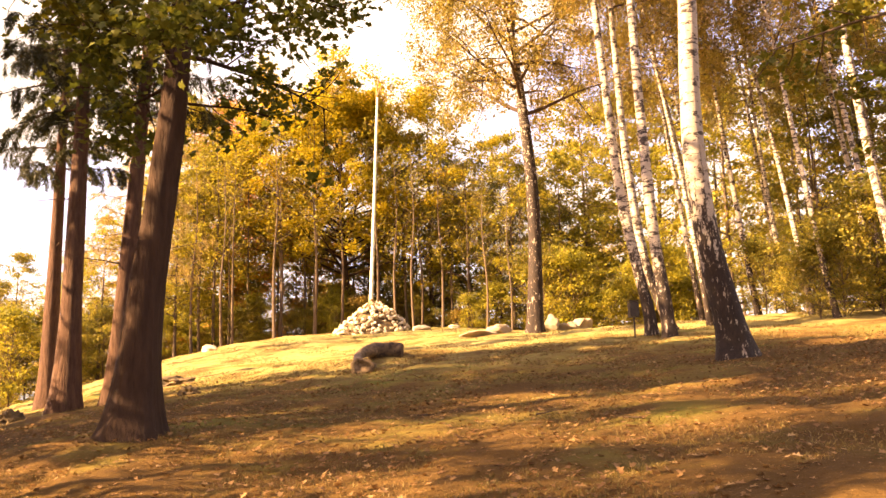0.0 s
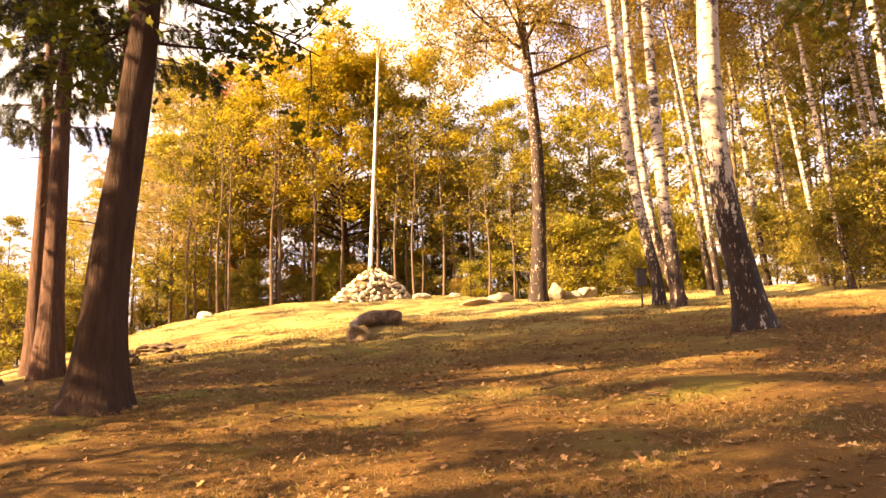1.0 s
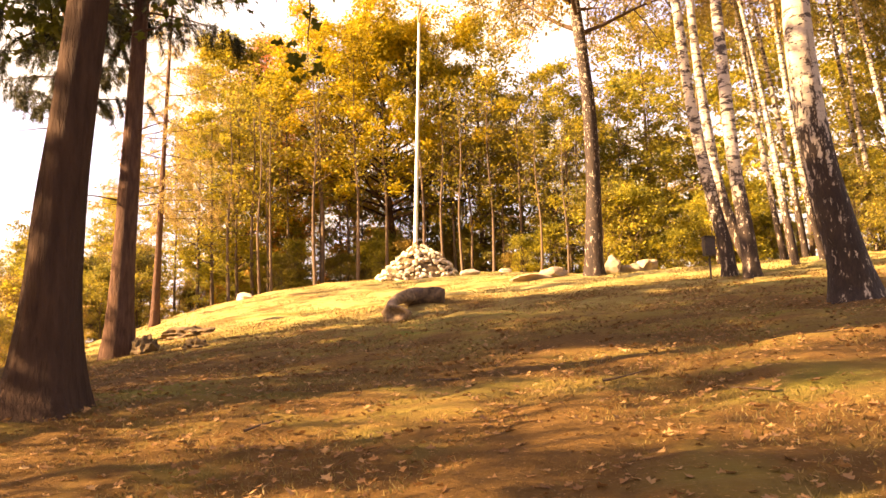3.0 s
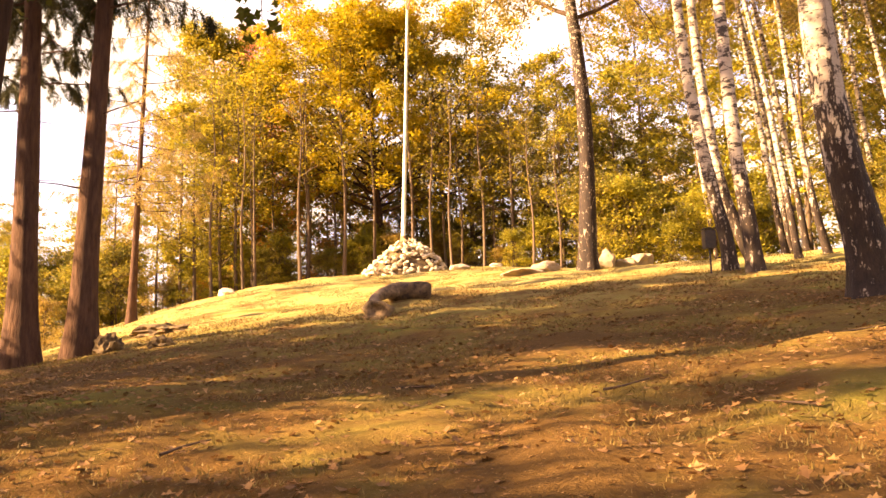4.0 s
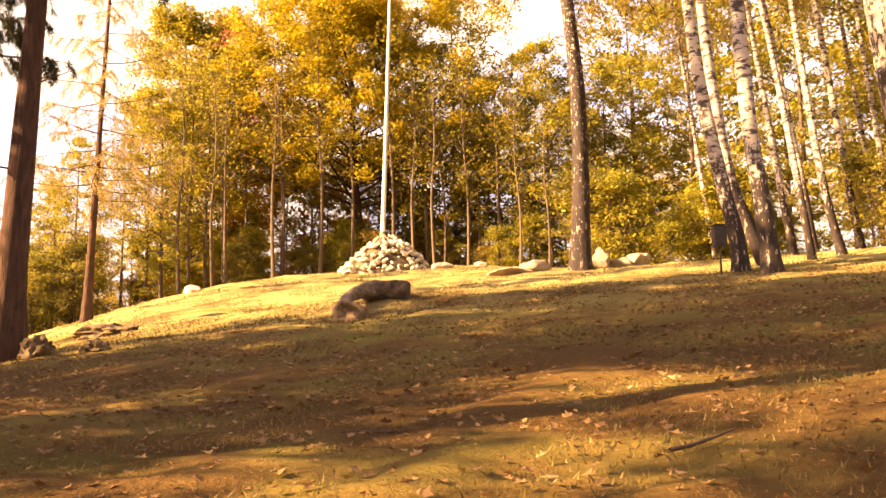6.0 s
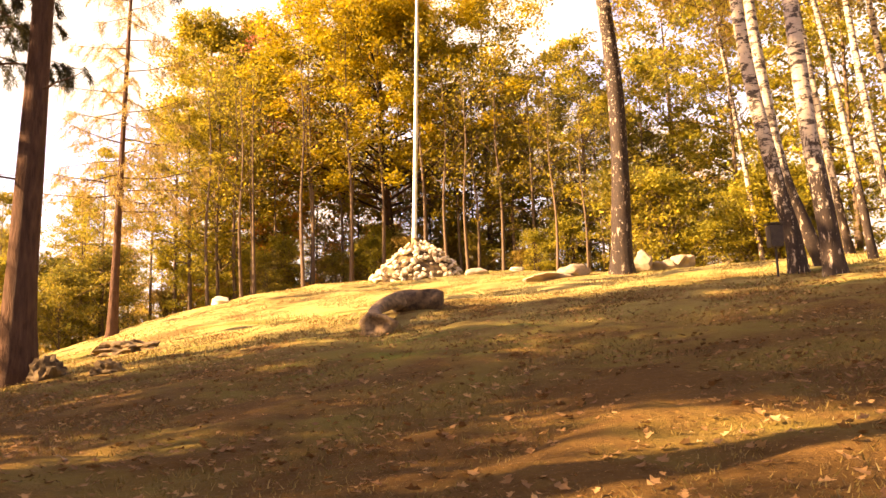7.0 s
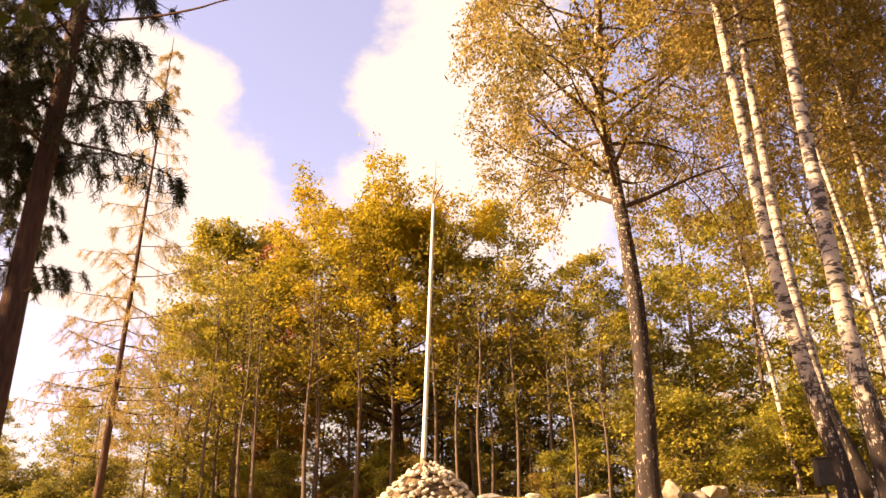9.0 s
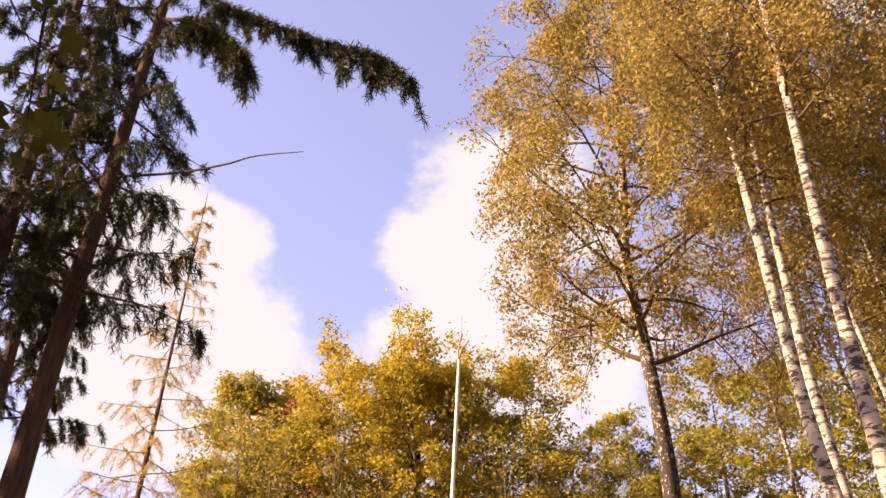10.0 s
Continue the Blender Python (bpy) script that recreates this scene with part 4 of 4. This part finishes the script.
# ---- the curved log on the lawn ----
def curved_log():
    root = new("curved_log")
    x0, y0 = -2.35, 26.9
    root.matrix_basis = pose(x0, y0, float(ground_z(x0, y0)))
    g = lambda dx, dy: float(ground_z(x0 + dx, y0 + dy)) - float(ground_z(x0, y0))
    w = Wood()
    ctrl = [(-0.04, -0.10, 0.18), (-0.20, 0.50, 0.24), (-0.36, 1.30, 0.32), (-0.42, 2.20, 0.36), (-0.34, 2.85, 0.34), (-0.16, 3.20, 0.30)]
    line = curve_pts([(a, b, c + g(a, b)) for a, b, c in ctrl], 28)
    w.tube(line, np.interp(np.linspace(0, 1, 28), (0, 0.14, 0.4, 0.7, 1), (0.21, 0.17, 0.13, 0.16, 0.22)), 18, 0.05, R(13))
    child("bent_trunk", w.mesh("bent_trunk", M_LOG), root, "smooth weathered grey-brown wood")
    # root end, in a darker wood colour than the bent trunk
    w = Wood()
    ctrl = [(-0.36, 3.12, 0.30), (-0.20, 3.24, 0.26), (0.16, 3.34, 0.22), (0.56, 3.38, 0.17), (0.72, 3.38, 0.12), (0.78, 3.38, 0.11)]
    line = curve_pts([(a, b, c + g(a, b)) for a, b, c in ctrl], 20)
    w.tube(line, np.interp(np.linspace(0, 1, 20), (0, 0.1, 0.35, 0.7, 0.88, 0.97, 1), (0.03, 0.22, 0.29, 0.28, 0.22, 0.12, 0.02)), 18, 0.06, R(14))
    child("root_end", w.mesh("root_end", M_LOGDARK), root, "dark root end")
    # hollow front end: a thick broken ring of wood, open towards the path
    rg = R(15)
    bm = bmesh.new()
    k, gz = 22, g(0.0, -0.25)
    rings = []
    for depth, grow_by in ((0.46, 0.72), (0.22, 0.96), (0.0, 1.0), (-0.04, 0.84), (-0.01, 0.62), (0.05, 0.30)):
        ring = []
        for q in range(k):
            a = 2 * math.pi * q / k
            rough = 1 + 0.10 * math.sin(3 * a + 1) + 0.07 * math.sin(7 * a) + rg.uniform(-0.03, 0.03)
            ring.append(bm.verts.new((0.04 + 0.35 * grow_by * rough * math.cos(a), -0.36 + depth, 0.14 + gz + 0.25 * grow_by * rough * math.sin(a))))
        rings.append(ring)
    for a, b in zip(rings, rings[1:]):
        for q in range(k):
            bm.faces.new((a[q], a[(q + 1) % k], b[(q + 1) % k], b[q]))
    bm.faces.new(rings[-1])
    bmesh.ops.recalc_face_normals(bm, faces=bm.faces)
    part("hollow_end", bm, M_LOG, root, "broken hollow front end", True)
    return tagged(root, "weathered curved log arching out of the grass", "log")


curved_log()


# ---- litter bin ----
def litter_bin(x, y):
    root = new("litter_bin")
    root.matrix_basis = pose(x, y, float(ground_z(x, y)), 0, 0, 12)
    bm = bmesh.new()
    bmesh.ops.create_cube(bm, size=1.0, matrix=Matrix.Translation((0, 0, 0.95)) @ Matrix.Diagonal((0.30, 0.28, 0.50, 1)))
    bmesh.ops.bevel(bm, geom=bm.edges[:], offset=0.015, segments=2, affect="EDGES")
    part("body", bm, M_BIN, root)
    bm = bmesh.new()
    bmesh.ops.create_cube(bm, size=1.0, matrix=Matrix.Translation((0, 0, 1.235)) @ Matrix.Diagonal((0.34, 0.32, 0.04, 1)))
    bmesh.ops.bevel(bm, geom=bm.edges[:], offset=0.012, segments=2, affect="EDGES")
    part("lid", bm, M_BIN, root)
    w = Wood()
    w.tube([(0, 0.0, -0.2), (0, 0.0, 0.3), (0, 0, 0.72)], [0.028] * 3, 10)
    child("post", w.mesh("post", M_BIN), root, "thin dark metal post")
    return tagged(root, "dark brown metal litter bin on a post", "litter bin")


litter_bin(5.98, 31.0)


# ---- stumps and heaps on the slope ----
def mound(name, x, y, sx, sy, sz, seed, label, category):
    bm = rough_stone(R(seed), sx, sy, sz, 0.5, 4, 0, 3.0)
    me = bpy.data.meshes.new(name)
    bm.to_mesh(me)
    bm.free()
    me.materials.append(M_SOIL)
    ob = new(name, me)
    ob.matrix_basis = pose(x, y, float(ground_z(x, y)) + 0.1 * sz)
    return tagged(ob, label, category)


mound("soil_mound", -9.2, 30.2, 0.85, 0.50, 0.25, 101, "dark heap of soil and dry weeds on the slope", "soil mound")
mound("tree_stump", -8.05, 25.0, 0.34, 0.30, 0.36, 102, "dark rotten tree stump in dry grass", "tree stump")
mound("tree_stump", -6.5, 24.3, 0.28, 0.22, 0.20, 103, "small dark stump in the grass", "tree stump")
mound("tree_stump", -10.9, 23.6, 0.30, 0.26, 0.30, 104, "dark stump beside the spruces", "tree stump")


# ---- grass and fallen leaves ----
def scatter(rng, n, x0, x1, y0, y1, near=0.0):
    x = rng.uniform(x0, x1, n)
    y = y0 + (y1 - y0) * rng.uniform(0, 1, n) ** (1 + near)
    return x, y


def grass():
    rng = R(111)
    n = 250000
    x, y = scatter(rng, 180000, -13, 12, 4.5, 34, 0.7)
    xf, yf = scatter(rng, 70000, -22, 12, 26, 50)
    x, y = np.concatenate([x, xf]), np.concatenate([y, yf])
    z = ground_z(x, y) - 0.01
    h = rng.uniform(0.015, 0.045, n) * (1 + 1.2 * np.exp(-((x + 8) ** 2 + (y - 25) ** 2) / 14))
    a = rng.uniform(0, 6.28, n)
    lean = rng.normal(size=(n, 2)) * 0.6 * h[:, None]
    h = h * np.where(np.arange(n) < 180000, 1.0, 1.5)
    wd = np.where(np.arange(n) < 180000, 0.006, 0.014)
    b0 = np.stack([x - wd * np.cos(a), y - wd * np.sin(a), z], -1)
    b1 = np.stack([x + wd * np.cos(a), y + wd * np.sin(a), z], -1)
    tp = np.stack([x + lean[:, 0], y + lean[:, 1], z + h], -1)
    v = np.stack([b0, b1, tp], 1).reshape(-1, 3)
    me = np_mesh("grass", v, [np.arange(3 * n).reshape(n, 3)], M_GRASS, False)
    tagged(new("grass", me), "short dry lawn grass, partly green", "grass", kind="stuff")


def fallen_leaves():
    rng = R(112)
    n = 24000
    x, y = scatter(rng, n, -9, 11, 4.5, 32, 0.6)
    c = np.stack([x, y, ground_z(x, y) + 0.022], -1)
    me = leaf_mesh("fallen_leaves", c, rng.uniform(0.035, 0.09, n), M_LITTER, rng, LOBED, 2.6, None, 0.45)
    tagged(new("fallen_leaves", me), "scattered brown and tan fallen leaves", "fallen leaves", kind="stuff")


grass()
fallen_leaves()


def fallen_twig(x, y, length, turn, seed):
    w = Wood()
    rng = R(seed)
    pts = limb((0, 0, 0.02), (1, 0.1, 0.0), length, 6, 0.0, rng, 0.12)
    pts[:, 2] = 0.015 + 0.01 * np.arange(7) / 6
    c, s = math.cos(radians(turn)), math.sin(radians(turn))
    gx, gy = x + c * pts[:, 0] - s * pts[:, 1], y + s * pts[:, 0] + c * pts[:, 1]
    line = np.stack([gx - x, gy - y, pts[:, 2] + ground_z(gx, gy) - float(ground_z(x, y))], -1)
    w.tube(line, np.linspace(0.012, 0.004, 7), 6)
    ob = new("twig", w.mesh("twig", M_TWIG))
    ob.matrix_basis = pose(x, y, float(ground_z(x, y)))
    return tagged(ob, "thin bare twig fallen on the lawn", "twig", "fallen twigs")


for i, (tx, ty, tl, ta) in enumerate(((3.4, 11.6, 0.35, 130), (2.2, 12.9, 0.5, 10), (-0.6, 11.4, 0.45, 60), (0.8, 13.8, 0.4, 160), (4.6, 15.2, 0.6, 20), (-2.0, 15.5, 0.5, 100))):
    fallen_twig(tx, ty, tl, ta, 130 + i)
